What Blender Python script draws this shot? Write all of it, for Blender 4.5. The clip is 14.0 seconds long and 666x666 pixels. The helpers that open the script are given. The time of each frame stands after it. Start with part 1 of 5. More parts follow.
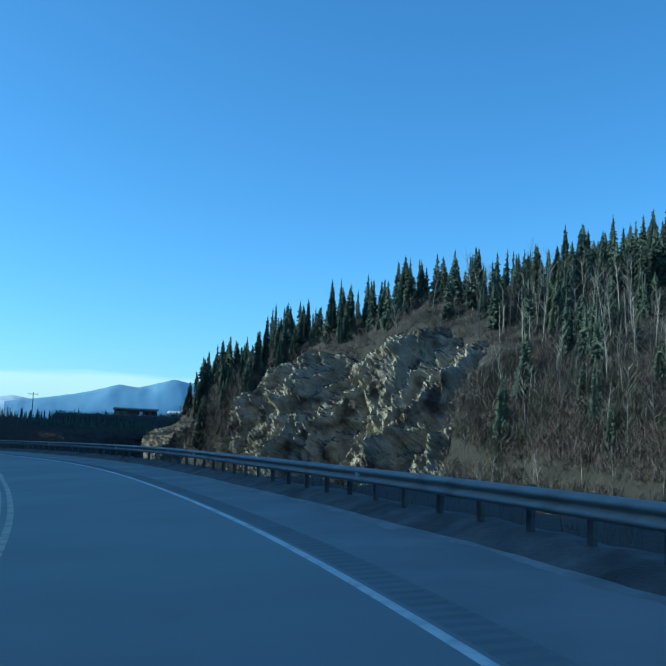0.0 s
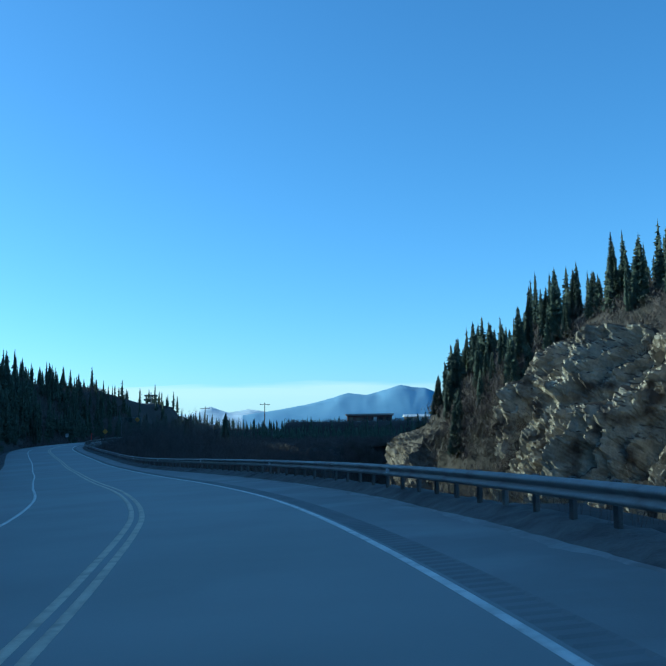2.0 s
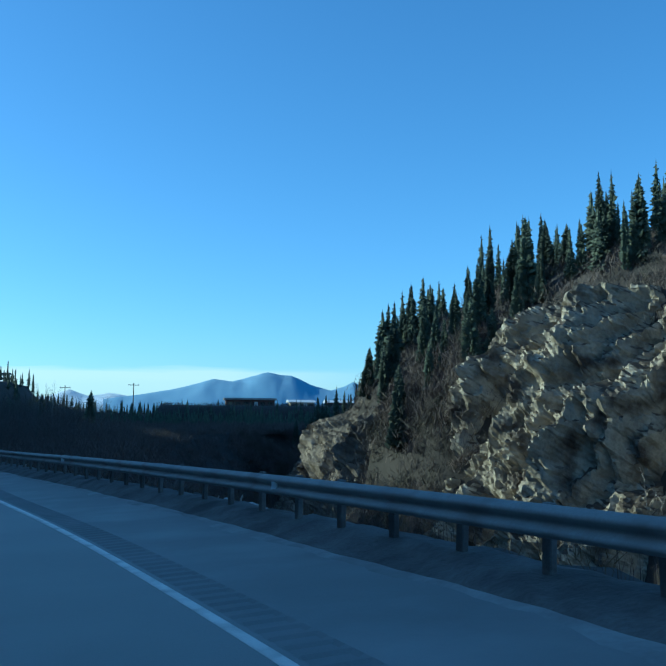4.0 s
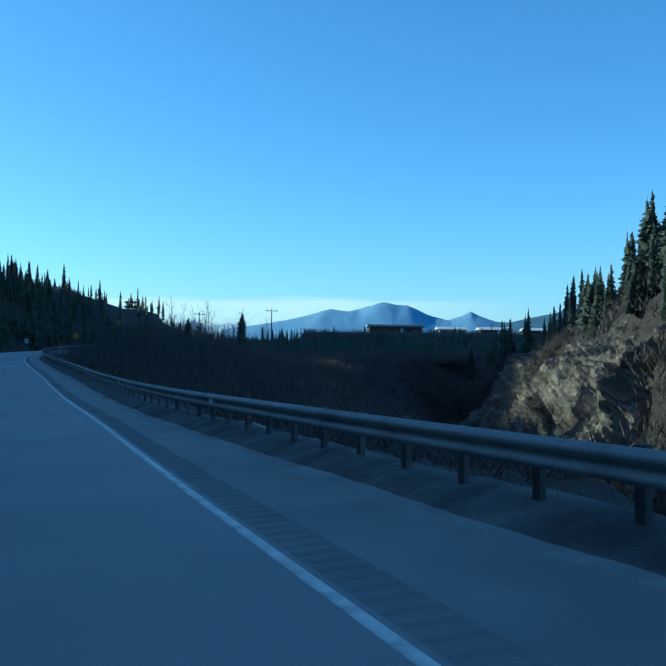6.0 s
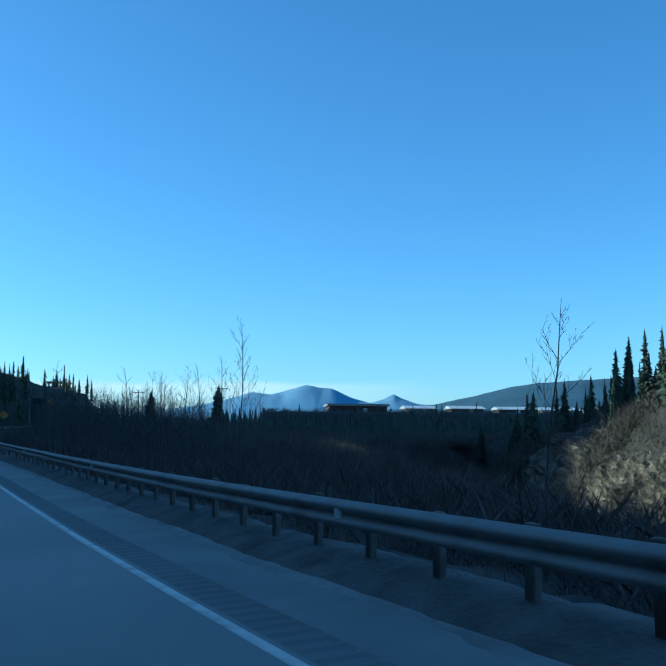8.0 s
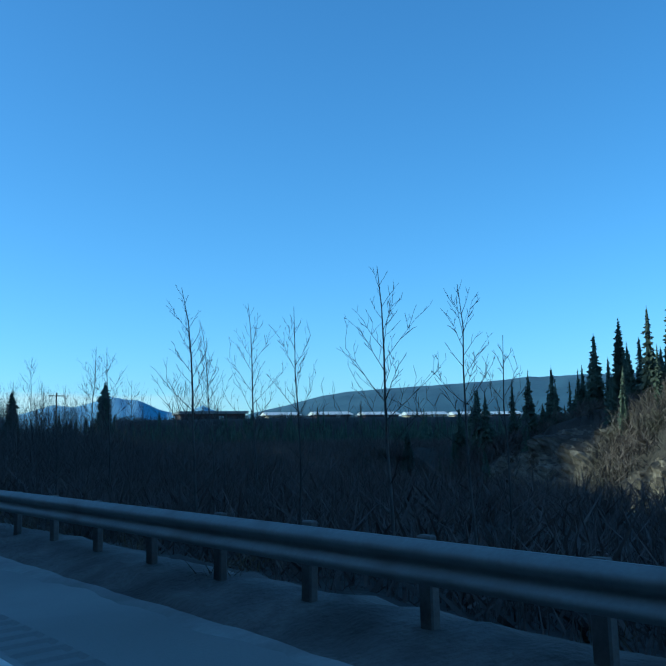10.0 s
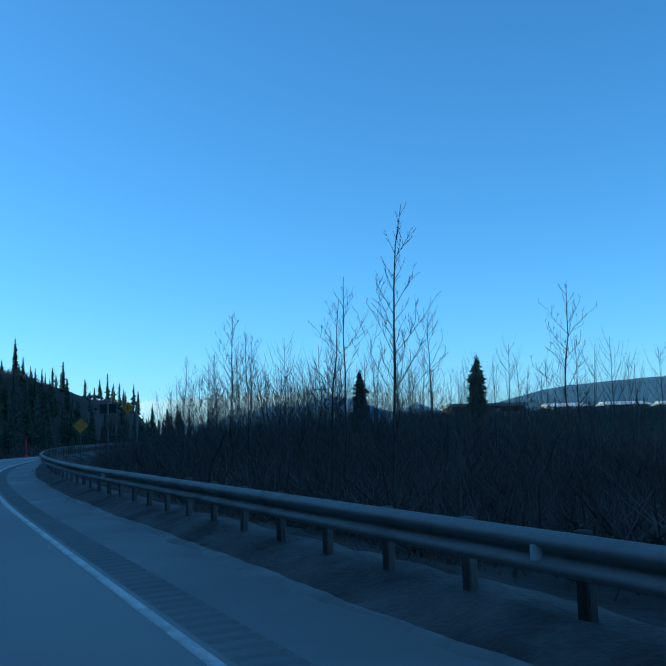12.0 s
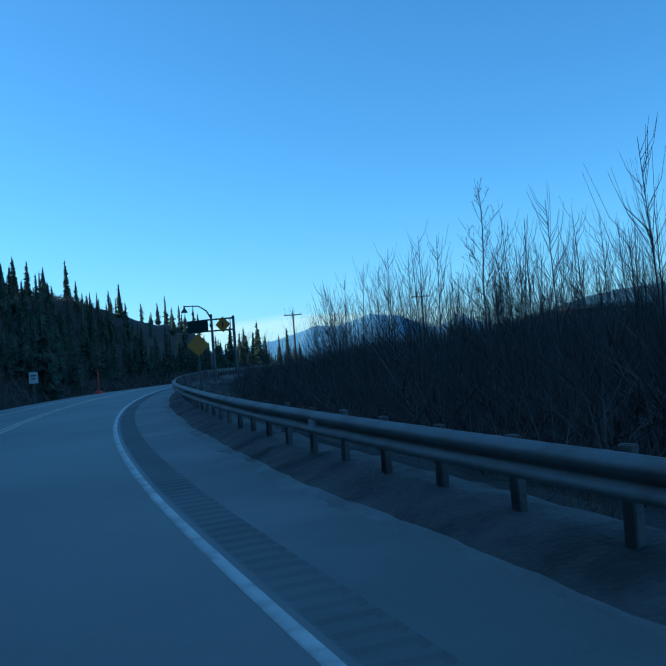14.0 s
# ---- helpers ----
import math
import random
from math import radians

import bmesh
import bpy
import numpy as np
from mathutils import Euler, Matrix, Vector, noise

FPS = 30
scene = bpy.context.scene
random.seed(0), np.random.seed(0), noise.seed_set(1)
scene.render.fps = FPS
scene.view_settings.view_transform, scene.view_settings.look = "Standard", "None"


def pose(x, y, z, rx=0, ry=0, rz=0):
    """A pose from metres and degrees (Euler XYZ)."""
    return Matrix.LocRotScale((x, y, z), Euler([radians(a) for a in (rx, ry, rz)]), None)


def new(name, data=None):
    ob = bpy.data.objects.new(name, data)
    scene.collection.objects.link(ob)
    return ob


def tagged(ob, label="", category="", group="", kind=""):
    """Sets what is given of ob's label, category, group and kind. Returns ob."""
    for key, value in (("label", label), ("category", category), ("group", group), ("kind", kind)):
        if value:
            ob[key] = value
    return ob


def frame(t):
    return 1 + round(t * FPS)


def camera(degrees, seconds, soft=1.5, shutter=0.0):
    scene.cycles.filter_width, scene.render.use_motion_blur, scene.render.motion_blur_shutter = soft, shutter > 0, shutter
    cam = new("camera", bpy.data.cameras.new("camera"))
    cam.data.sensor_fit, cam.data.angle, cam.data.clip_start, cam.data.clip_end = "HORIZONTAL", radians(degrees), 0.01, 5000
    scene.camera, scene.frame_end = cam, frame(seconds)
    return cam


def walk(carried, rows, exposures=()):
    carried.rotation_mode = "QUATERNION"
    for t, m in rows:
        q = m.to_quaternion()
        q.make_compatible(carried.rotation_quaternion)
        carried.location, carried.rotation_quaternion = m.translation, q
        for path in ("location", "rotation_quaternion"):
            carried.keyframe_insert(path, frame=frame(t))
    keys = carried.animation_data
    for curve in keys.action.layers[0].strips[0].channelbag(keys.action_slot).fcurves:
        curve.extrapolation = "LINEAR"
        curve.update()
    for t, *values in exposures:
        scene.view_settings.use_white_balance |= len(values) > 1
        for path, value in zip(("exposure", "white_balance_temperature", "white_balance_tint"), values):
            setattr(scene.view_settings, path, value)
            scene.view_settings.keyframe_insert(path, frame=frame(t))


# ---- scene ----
# ------------------------------------------------------------------ camera
def stand(x, y, z, yaw, pitch, roll):
    return pose(x, y, z, 90 + pitch, 0, yaw) @ pose(0, 0, 0, 0, 0, roll)


LENS = 39.88
ROWS = [
    (0, -0.19, -0.01, 1.60, -6.16, 6.74, 2.23),
    (0.5, -0.76, 6.02, 1.60, 0.62, 6.24, 1.15),
    (1, -1.60, 12.03, 1.61, 6.16, 6.66, 0.35),
    (1.5, -2.70, 18.03, 1.62, 9.61, 6.65, 0.01),
    (2, -3.99, 24.03, 1.63, 7.68, 6.71, -0.57),
    (2.5, -5.44, 30.02, 1.64, 4.33, 8.00, -0.34),
    (2.7, -6.07, 32.40, 1.63, 3.48, 8.50, -0.41),
    (3.23, -7.85, 38.63, 1.62, 2.27, 7.77, -0.13),
    (3.75, -9.84, 44.76, 1.58, 0.35, 6.60, 0.32),
    (4.28, -12.08, 50.78, 1.53, -1.57, 5.44, 0.78),
    (4.8, -14.57, 56.68, 1.47, -2.78, 4.71, 1.06),
    (5, -15.58, 58.90, 1.44, -1.44, 4.04, 1.31),
    (5.5, -18.17, 64.41, 1.37, 3.26, 2.47, 1.32),
    (6, -20.85, 69.87, 1.30, 6.42, 1.51, 0.72),
    (6.5, -23.58, 75.31, 1.22, 5.88, 2.59, 0.38),
    (7, -26.33, 80.77, 1.15, 4.77, 5.20, 0.92),
    (7.5, -29.08, 86.26, 1.10, 3.80, 6.43, 0.93),
    (7.7, -30.17, 88.47, 1.08, 2.79, 6.70, 0.59),
    (8.22, -32.99, 94.28, 1.05, 0.44, 6.75, 0.21),
    (8.75, -35.75, 100.11, 1.05, -3.26, 6.83, -0.39),
    (9.28, -38.45, 105.93, 1.07, -6.97, 6.90, -0.98),
    (9.8, -41.13, 111.74, 1.12, -9.32, 6.95, -1.36),
    (10, -42.15, 113.94, 1.14, -10.60, 7.31, -1.19),
    (10.5, -44.74, 119.42, 1.22, -11.02, 7.65, -1.54),
    (11, -47.39, 124.88, 1.31, -8.13, 7.79, -2.07),
    (11.5, -50.11, 130.31, 1.42, -2.51, 7.91, -1.34),
    (12, -52.85, 135.77, 1.54, 2.52, 7.43, -1.63),
    (12.5, -55.55, 141.30, 1.68, 4.57, 5.74, -3.52),
    (13, -58.24, 146.88, 1.82, 3.96, 4.90, -4.71),
    (13.5, -60.92, 152.50, 1.97, 2.55, 4.25, -4.82),
    (14, -63.60, 158.14, 2.12, 5.24, 2.51, -4.50),
]
NODES = [(-0.19, -0.01, 0.00), (-1.60, 12.03, 0.01), (-3.99, 24.03, 0.03), (-7.06, 35.96, 0.03), (-10.87, 47.64, -0.04), (-15.57, 58.90, -0.16), (-20.85, 69.86, -0.30), (-26.33, 80.76, -0.44), (-31.78, 91.78, -0.54), (-37.04, 102.87, -0.54), (-42.15, 113.93, -0.46), (-47.39, 124.86, -0.29), (-52.85, 135.76, -0.06), (-58.23, 146.87, 0.22), (-63.59, 158.12, 0.51), (-68.69, 169.48, 0.81), (-73.04, 181.13, 1.11), (-76.62, 193.05, 1.39), (-79.48, 205.19, 1.68), (-81.61, 217.49, 1.96), (-83.02, 229.94, 2.24)]
EDGE = [2.42, 2.23, 2.13, 1.97, 2.49, 2.00, 1.87, 1.43, 1.46, 1.48, 1.49, 1.50]
RAIL = [4.96, 4.42, 4.55, 4.39, 4.04, 3.82, 3.65, 3.18, 3.39, 3.34, 3.41, 3.45]
BANK = [0.079, 0.069, 0.057, 0.058, 0.055, 0.053, 0.050, 0.041, 0.046, 0.047, 0.048, 0.049]

cam = camera(LENS, 14.0, soft=1.6)
walk(cam, [(t, stand(*row)) for t, *row in ROWS], exposures=[(0.0, 0.24, 4300, -14), (14.0, 0.24, 4300, -14)])

# ------------------------------------------------------------------ sky and sun
SUN_EL, SUN_AZ = radians(21.0), radians(-85)        # height, and turn from +y towards +x
world = bpy.data.worlds.new("clear_evening_sky")
scene.world = world
world.use_nodes = True
wn = world.node_tree
sky = wn.nodes.new("ShaderNodeTexSky")
sky.sky_type = "NISHITA"
sky.sun_disc = False
sky.sun_elevation, sky.sun_rotation = SUN_EL, SUN_AZ
sky.altitude, sky.air_density, sky.dust_density, sky.ozone_density = 600, 1.0, 1.0, 3.0
wn.links.new(sky.outputs[0], wn.nodes["Background"].inputs[0])
wn.nodes["Background"].inputs[1].default_value = 0.138

sun_data = bpy.data.lights.new("sun", "SUN")
sun_data.energy, sun_data.angle, sun_data.color = 5.0, radians(0.6), (1.0, 0.82, 0.54)
sun = new("sun", sun_data)
to_sun = Vector((math.sin(SUN_AZ) * math.cos(SUN_EL), math.cos(SUN_AZ) * math.cos(SUN_EL), math.sin(SUN_EL)))
sun.matrix_world = Matrix.Translation((-200, 60, 120)) @ to_sun.to_track_quat("Z", "Y").to_matrix().to_4x4()


# ------------------------------------------------------------------ materials
def material(name, low, high, scale=3.0, fine=40.0, rough=0.85, bump=0.3, metal=0.0, spread=0.0, stain=None, stain_scale=0.4, dist=0.02):
    """Two colours mixed by coarse and fine noise, with a fine relief. spread: change from object to object."""
    m = bpy.data.materials.new(name)
    m.use_nodes = True
    n, l = m.node_tree.nodes, m.node_tree.links
    shader = n["Principled BSDF"]
    place = n.new("ShaderNodeNewGeometry")
    coarse, grain, mix, add = n.new("ShaderNodeTexNoise"), n.new("ShaderNodeTexNoise"), n.new("ShaderNodeMix"), n.new("ShaderNodeMath")
    coarse.inputs["Scale"].default_value, coarse.inputs["Detail"].default_value = scale, 6
    grain.inputs["Scale"].default_value, grain.inputs["Detail"].default_value = fine, 4
    for tex in (coarse, grain):
        l.new(place.outputs["Position"], tex.inputs["Vector"])
    add.operation = "MULTIPLY_ADD"
    add.inputs[1].default_value, add.inputs[2].default_value = 0.45, -0.22
    l.new(grain.outputs["Fac"], add.inputs[0])
    both = n.new("ShaderNodeMath")
    l.new(coarse.outputs["Fac"], both.inputs[0])
    l.new(add.outputs[0], both.inputs[1])
    stretch = n.new("ShaderNodeMapRange")
    stretch.inputs[1].default_value, stretch.inputs[2].default_value = 0.3, 0.7
    l.new(both.outputs[0], stretch.inputs[0])
    mix.data_type = "RGBA"
    mix.inputs[6].default_value, mix.inputs[7].default_value = (*low, 1), (*high, 1)
    l.new(stretch.outputs[0], mix.inputs[0])
    colour = mix.outputs[2]
    if stain:
        spots, ramp, over = n.new("ShaderNodeTexNoise"), n.new("ShaderNodeMapRange"), n.new("ShaderNodeMix")
        spots.inputs["Scale"].default_value, spots.inputs["Detail"].default_value = stain_scale, 7
        l.new(place.outputs["Position"], spots.inputs["Vector"])
        ramp.inputs[1].default_value, ramp.inputs[2].default_value = 0.48, 0.66
        l.new(spots.outputs["Fac"], ramp.inputs[0])
        over.data_type = "RGBA"
        over.inputs[7].default_value = (*stain, 1)
        l.new(ramp.outputs[0], over.inputs[0])
        l.new(colour, over.inputs[6])
        colour = over.outputs[2]
    if spread:
        info, vary, tone = n.new("ShaderNodeObjectInfo"), n.new("ShaderNodeMapRange"), n.new("ShaderNodeHueSaturation")
        vary.inputs[3].default_value, vary.inputs[4].default_value = 1 - spread, 1 + spread
        l.new(info.outputs["Random"], vary.inputs[0])
        l.new(vary.outputs[0], tone.inputs["Value"])
        l.new(colour, tone.inputs["Color"])
        colour = tone.outputs[0]
    l.new(colour, shader.inputs["Base Color"])
    shader.inputs["Roughness"].default_value, shader.inputs["Metallic"].default_value = rough, metal
    if bump:
        rel = n.new("ShaderNodeBump")
        rel.inputs["Strength"].default_value, rel.inputs["Distance"].default_value = bump, dist
        l.new(both.outputs[0], rel.inputs["Height"])
        l.new(rel.outputs[0], shader.inputs["Normal"])
    return m


# Road and shoulder asphalt colours are raised: windshield glare is put into them.
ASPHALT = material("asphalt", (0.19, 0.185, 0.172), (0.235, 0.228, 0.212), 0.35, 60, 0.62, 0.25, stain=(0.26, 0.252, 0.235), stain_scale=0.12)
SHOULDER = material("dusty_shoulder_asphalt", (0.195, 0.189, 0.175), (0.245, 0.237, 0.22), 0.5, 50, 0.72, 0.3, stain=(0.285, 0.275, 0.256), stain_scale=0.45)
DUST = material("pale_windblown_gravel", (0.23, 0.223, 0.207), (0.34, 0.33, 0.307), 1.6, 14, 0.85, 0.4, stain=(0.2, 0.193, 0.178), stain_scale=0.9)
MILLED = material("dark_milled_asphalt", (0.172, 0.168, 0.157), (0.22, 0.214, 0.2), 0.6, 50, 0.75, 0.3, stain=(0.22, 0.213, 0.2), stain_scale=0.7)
GRAVEL = material("dark_verge_dirt", (0.095, 0.088, 0.078), (0.17, 0.158, 0.14), 2.2, 18, 0.95, 1.0, stain=(0.065, 0.058, 0.05), stain_scale=0.9, dist=0.05)
WHITE_LINE = material("white_road_paint", (0.64, 0.615, 0.56), (0.82, 0.79, 0.72), 2.0, 40, 0.7, 0.15, stain=(0.52, 0.5, 0.45), stain_scale=3)
YELLOW_LINE = material("yellow_road_paint", (0.52, 0.45, 0.32), (0.66, 0.58, 0.43), 2.0, 40, 0.7, 0.15, stain=(0.4, 0.35, 0.26), stain_scale=3)
STEEL = material("weathered_galvanised_steel", (0.24, 0.24, 0.226), (0.35, 0.348, 0.328), 1.5, 30, 0.65, 0.1, 0.0, stain=(0.2, 0.19, 0.173), stain_scale=1.5)
POST_WOOD = material("grey_post_wood", (0.09, 0.085, 0.077), (0.17, 0.16, 0.146), 3, 30, 0.9, 0.3, spread=0.35)
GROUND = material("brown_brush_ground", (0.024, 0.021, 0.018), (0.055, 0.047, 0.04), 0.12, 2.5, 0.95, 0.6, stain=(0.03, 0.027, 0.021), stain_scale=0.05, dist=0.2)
DIRT = material("bare_cut_slope_dirt", (0.16, 0.14, 0.118), (0.27, 0.238, 0.2), 0.4, 6, 0.95, 0.6, stain=(0.1, 0.087, 0.068), stain_scale=0.15, dist=0.1)
ROCK = material("fractured_tan_rock", (0.4, 0.345, 0.25), (0.82, 0.73, 0.55), 0.6, 4.0, 0.9, 0.9, stain=(0.11, 0.088, 0.068), stain_scale=0.38, dist=0.25)
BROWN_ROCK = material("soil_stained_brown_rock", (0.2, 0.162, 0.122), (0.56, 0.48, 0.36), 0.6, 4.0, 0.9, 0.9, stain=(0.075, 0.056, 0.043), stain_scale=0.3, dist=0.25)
NEEDLES = material("spruce_needles", (0.036, 0.05, 0.036), (0.088, 0.105, 0.066), 1.2, 12, 0.9, 0.2, spread=0.35)
BARK = material("dark_spruce_bark", (0.06, 0.048, 0.04), (0.13, 0.105, 0.085), 4, 30, 0.95, 0.3)
PALE_BARK = material("grey_aspen_bark", (0.05, 0.047, 0.043), (0.12, 0.113, 0.103), 3, 25, 0.9, 0.2, spread=0.3)
TWIGS = material("bare_brown_twigs", (0.06, 0.052, 0.048), (0.14, 0.119, 0.103), 0.5, 6, 0.95, 0.0)
HILL_TWIGS = material("bare_tan_twigs", (0.06, 0.048, 0.043), (0.16, 0.13, 0.11), 0.45, 3, 0.95, 0.0, stain=(0.075, 0.07, 0.05), stain_scale=0.3)
DEAD_WEEDS = material("dead_brown_weeds", (0.05, 0.043, 0.034), (0.12, 0.1, 0.078), 1.5, 12, 0.95, 0.0)
GRASS = material("dry_tan_grass", (0.07, 0.055, 0.03), (0.15, 0.12, 0.07), 0.5, 8, 0.95, 0.0)
# Blue haze of distance is put into the far mountain and hill colours.
HAZE_ROCK = material("haze_tinted_mountain", (0.15, 0.265, 0.4), (0.175, 0.29, 0.43), 0.003, 0.03, 1.0, 0.0)
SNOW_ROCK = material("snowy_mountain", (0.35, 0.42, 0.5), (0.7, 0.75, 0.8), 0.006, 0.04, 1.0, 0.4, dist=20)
HILL_WOOD = material("haze_tinted_wooded_hill", (0.026, 0.066, 0.11), (0.046, 0.095, 0.145), 0.01, 0.1, 1.0, 0.0)


def soil_on_flats(m, low, high):
    """Lay soil over the gentler faces of a rock material."""
    n, l = m.node_tree.nodes, m.node_tree.links
    shader = n["Principled BSDF"]
    was = shader.inputs["Base Color"].links[0].from_socket
    geo, split, tex, add, ramp, soil, over = (n.new("ShaderNode" + k) for k in ("NewGeometry", "SeparateXYZ", "TexNoise", "Math", "MapRange", "Mix", "Mix"))
    tex.inputs["Scale"].default_value, tex.inputs["Detail"].default_value = 0.9, 5
    l.new(geo.outputs["Position"], tex.inputs["Vector"])
    l.new(geo.outputs["True Normal"], split.inputs[0])
    add.operation = "MULTIPLY_ADD"
    add.inputs[1].default_value = 0.9
    l.new(tex.outputs["Fac"], add.inputs[0])
    l.new(split.outputs["Z"], add.inputs[2])
    ramp.inputs[1].default_value, ramp.inputs[2].default_value = 0.95, 1.15
    l.new(add.outputs[0], ramp.inputs[0])
    soil.data_type = over.data_type = "RGBA"
    soil.inputs[6].default_value, soil.inputs[7].default_value = (*low, 1), (*high, 1)
    l.new(tex.outputs["Fac"], soil.inputs[0])
    l.new(ramp.outputs[0], over.inputs[0])
    l.new(was, over.inputs[6])
    l.new(soil.outputs[2], over.inputs[7])
    l.new(over.outputs[2], shader.inputs["Base Color"])


def fractures(m, scale, strength):
    """Ridged, upright cracks that darken and break up a rock face."""
    n, l = m.node_tree.nodes, m.node_tree.links
    shader = n["Principled BSDF"]
    geo, squash, ridges, ramp, tone, rel = (n.new("ShaderNode" + k) for k in ("NewGeometry", "VectorMath", "TexNoise", "MapRange", "Mix", "Bump"))
    squash.operation = "MULTIPLY"
    squash.inputs[1].default_value = (1.0, 1.0, 0.55)
    l.new(geo.outputs["Position"], squash.inputs[0])
    ridges.noise_type = "RIDGED_MULTIFRACTAL"
    ridges.inputs["Scale"].default_value, ridges.inputs["Detail"].default_value, ridges.inputs["Roughness"].default_value = scale, 8, 0.6
    l.new(squash.outputs[0], ridges.inputs["Vector"])
    ramp.inputs[1].default_value, ramp.inputs[2].default_value, ramp.inputs[3].default_value = 0.1, 1.1, 0.25
    l.new(ridges.outputs["Fac"], ramp.inputs[0])
    was = shader.inputs["Base Color"].links[0].from_socket
    tone.data_type, tone.blend_type = "RGBA", "MULTIPLY"
    tone.inputs[0].default_value = 0.7
    l.new(was, tone.inputs[6])
    l.new(ramp.outputs[0], tone.inputs[7])
    l.new(tone.outputs[2], shader.inputs["Base Color"])
    rel.inputs["Strength"].default_value, rel.inputs["Distance"].default_value = strength, 0.4
    l.new(ramp.outputs[0], rel.inputs["Height"])
    l.new(shader.inputs["Normal"].links[0].from_socket, rel.inputs["Normal"])
    l.new(rel.outputs[0], shader.inputs["Normal"])


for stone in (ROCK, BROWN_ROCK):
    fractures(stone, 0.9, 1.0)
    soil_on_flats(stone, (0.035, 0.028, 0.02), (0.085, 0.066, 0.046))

# ------------------------------------------------------------------ the line of the road
STEP = 1.0


def smooth_path():
    """Even samples along the driven line: position, metres, seconds. Both ends are carried on as arcs."""
    pts = [Vector(p) for p in NODES]
    head = (pts[0] - pts[1]).normalized() * 12.3
    back, turn = [], 0.0
    for k in range(1, 8):
        turn -= 0.045
        head = Matrix.Rotation(-0.045, 3, "Z") @ head
        back.append((back[-1] if back else pts[0]) + Vector((head.x, head.y, 0.0)))
    ahead = (pts[-1] - pts[-2])
    fore = []
    for k in range(1, 11):
        ahead = Matrix.Rotation(-0.06, 3, "Z") @ ahead
        fore.append((fore[-1] if fore else pts[-1]) + Vector((ahead.x, ahead.y, 0.2)))
    full = back[::-1] + pts + fore
    times = [k - len(back) for k in range(len(full))]
    dense, when = [], []
    for k in range(1, len(full) - 2):
        a, b, c, d = full[k - 1:k + 3]
        for j in range(50):
            f = j / 50
            dense.append(0.5 * (2 * b + (c - a) * f + (2 * a - 5 * b + 4 * c - d) * f * f + (3 * b - a - 3 * c + d) * f ** 3))
            when.append(times[k] + f)
    dense, when = np.array([tuple(p) for p in dense]), np.array(when)
    run = np.r_[0, np.cumsum(np.linalg.norm(np.diff(dense[:, :2], axis=0), axis=1))]
    even = np.arange(0, run[-1], STEP)
    return np.stack([np.interp(even, run, dense[:, k]) for k in range(3)], 1), even, np.interp(even, run, when)


LINE, RUN, WHEN = smooth_path()
AHEAD = np.gradient(LINE[:, :2], axis=0)
AHEAD /= np.linalg.norm(AHEAD, axis=1)[:, None]
ASIDE = np.stack([AHEAD[:, 1], -AHEAD[:, 0]], 1)
TWO = np.arange(12) * 2.0


def eased(values):
    raw = np.interp(WHEN, TWO, values)
    return np.convolve(np.pad(raw, 4, mode="edge"), np.ones(9) / 9, "valid")


E_OFF, R_OFF, TILT = eased(EDGE), eased(RAIL), eased(BANK)


def road_at(s, d, up=0.0):
    """The place at s metres along the road, d metres right of its right edge line, up metres over the banked surface."""
    k = np.clip(np.asarray(s) / STEP, 0, len(LINE) - 1)
    i = np.arange(len(LINE))
    pick = lambda column: np.interp(k, i, column)
    off = pick(E_OFF) + d
    tilt = pick(TILT)
    x, y = pick(LINE[:, 0]) + pick(ASIDE[:, 0]) * off, pick(LINE[:, 1]) + pick(ASIDE[:, 1]) * off
    return np.stack([x, y, pick(LINE[:, 2]) + tilt * np.clip(off, -9, 6) + up], -1)


def rail_off(s):
    return np.interp(s, RUN, R_OFF - E_OFF)


EDGE_XY = LINE[:, :2] + ASIDE * E_OFF[:, None]


def road_coords(x, y):
    """Metres along the road, and metres right of its edge line, of places."""
    shape = np.shape(x)
    p = np.stack([np.ravel(x), np.ravel(y)], 1)
    best, dist = np.zeros(len(p), int), np.full(len(p), 1e18)
    for k in range(0, len(EDGE_XY), 2):
        q = ((p - EDGE_XY[k]) ** 2).sum(1)
        near = q < dist
        best[near], dist[near] = k, q[near]
    off = p - EDGE_XY[best]
    d = (off * ASIDE[best]).sum(1)
    s = best + (off * AHEAD[best]).sum(1).clip(-2, 2)
    far = np.sqrt(dist)
    d = np.where(far > np.abs(d) + 3, np.sign(d + 1e-9) * far, d)
    return s.reshape(shape), d.reshape(shape)


# ------------------------------------------------------------------ the lie of the land
FOOT_Y = [-120, 0, 40, 70, 92, 105, 114, 123, 138, 160, 186, 205, 218, 240, 300]
FOOT_X = [85, 60, 48, 38, 27, 17, 9, 1, -11, -9, -13, -19, -16, 14, 90]
fy = np.arange(-120, 300, 1.0)
fx = np.interp(fy, FOOT_Y, FOOT_X)
fx = np.convolve(np.pad(fx, 3, mode="edge"), np.ones(7) / 7, "valid")
FOOT = np.stack([fx, fy], 1)
FOOT_AHEAD = np.gradient(FOOT, axis=0)
FOOT_AHEAD /= np.linalg.norm(FOOT_AHEAD, axis=1)[:, None]
FLOOR = -16.0
ROCKY = ((95, 127), (131, 178), (177, 197), (202, 216))


def soft_step(a, b, v):
    t = np.clip((v - a) / (b - a), 0, 1)
    return t * t * (3 - 2 * t)


def waves(x, y, size, seed=0.0):
    """Cheap smooth unevenness, about -1 to 1."""
    a, b = x / size + seed, y / size - seed * 1.7
    return (np.sin(a + 1.3 * np.sin(b * 0.7 + seed)) * np.cos(b * 1.1 + 0.8 * np.sin(a * 0.6)) + 0.5 * np.sin(2.3 * a - 1.7 * b + seed) + 0.25 * np.sin(4.1 * a + 3.7 * b)) / 1.6


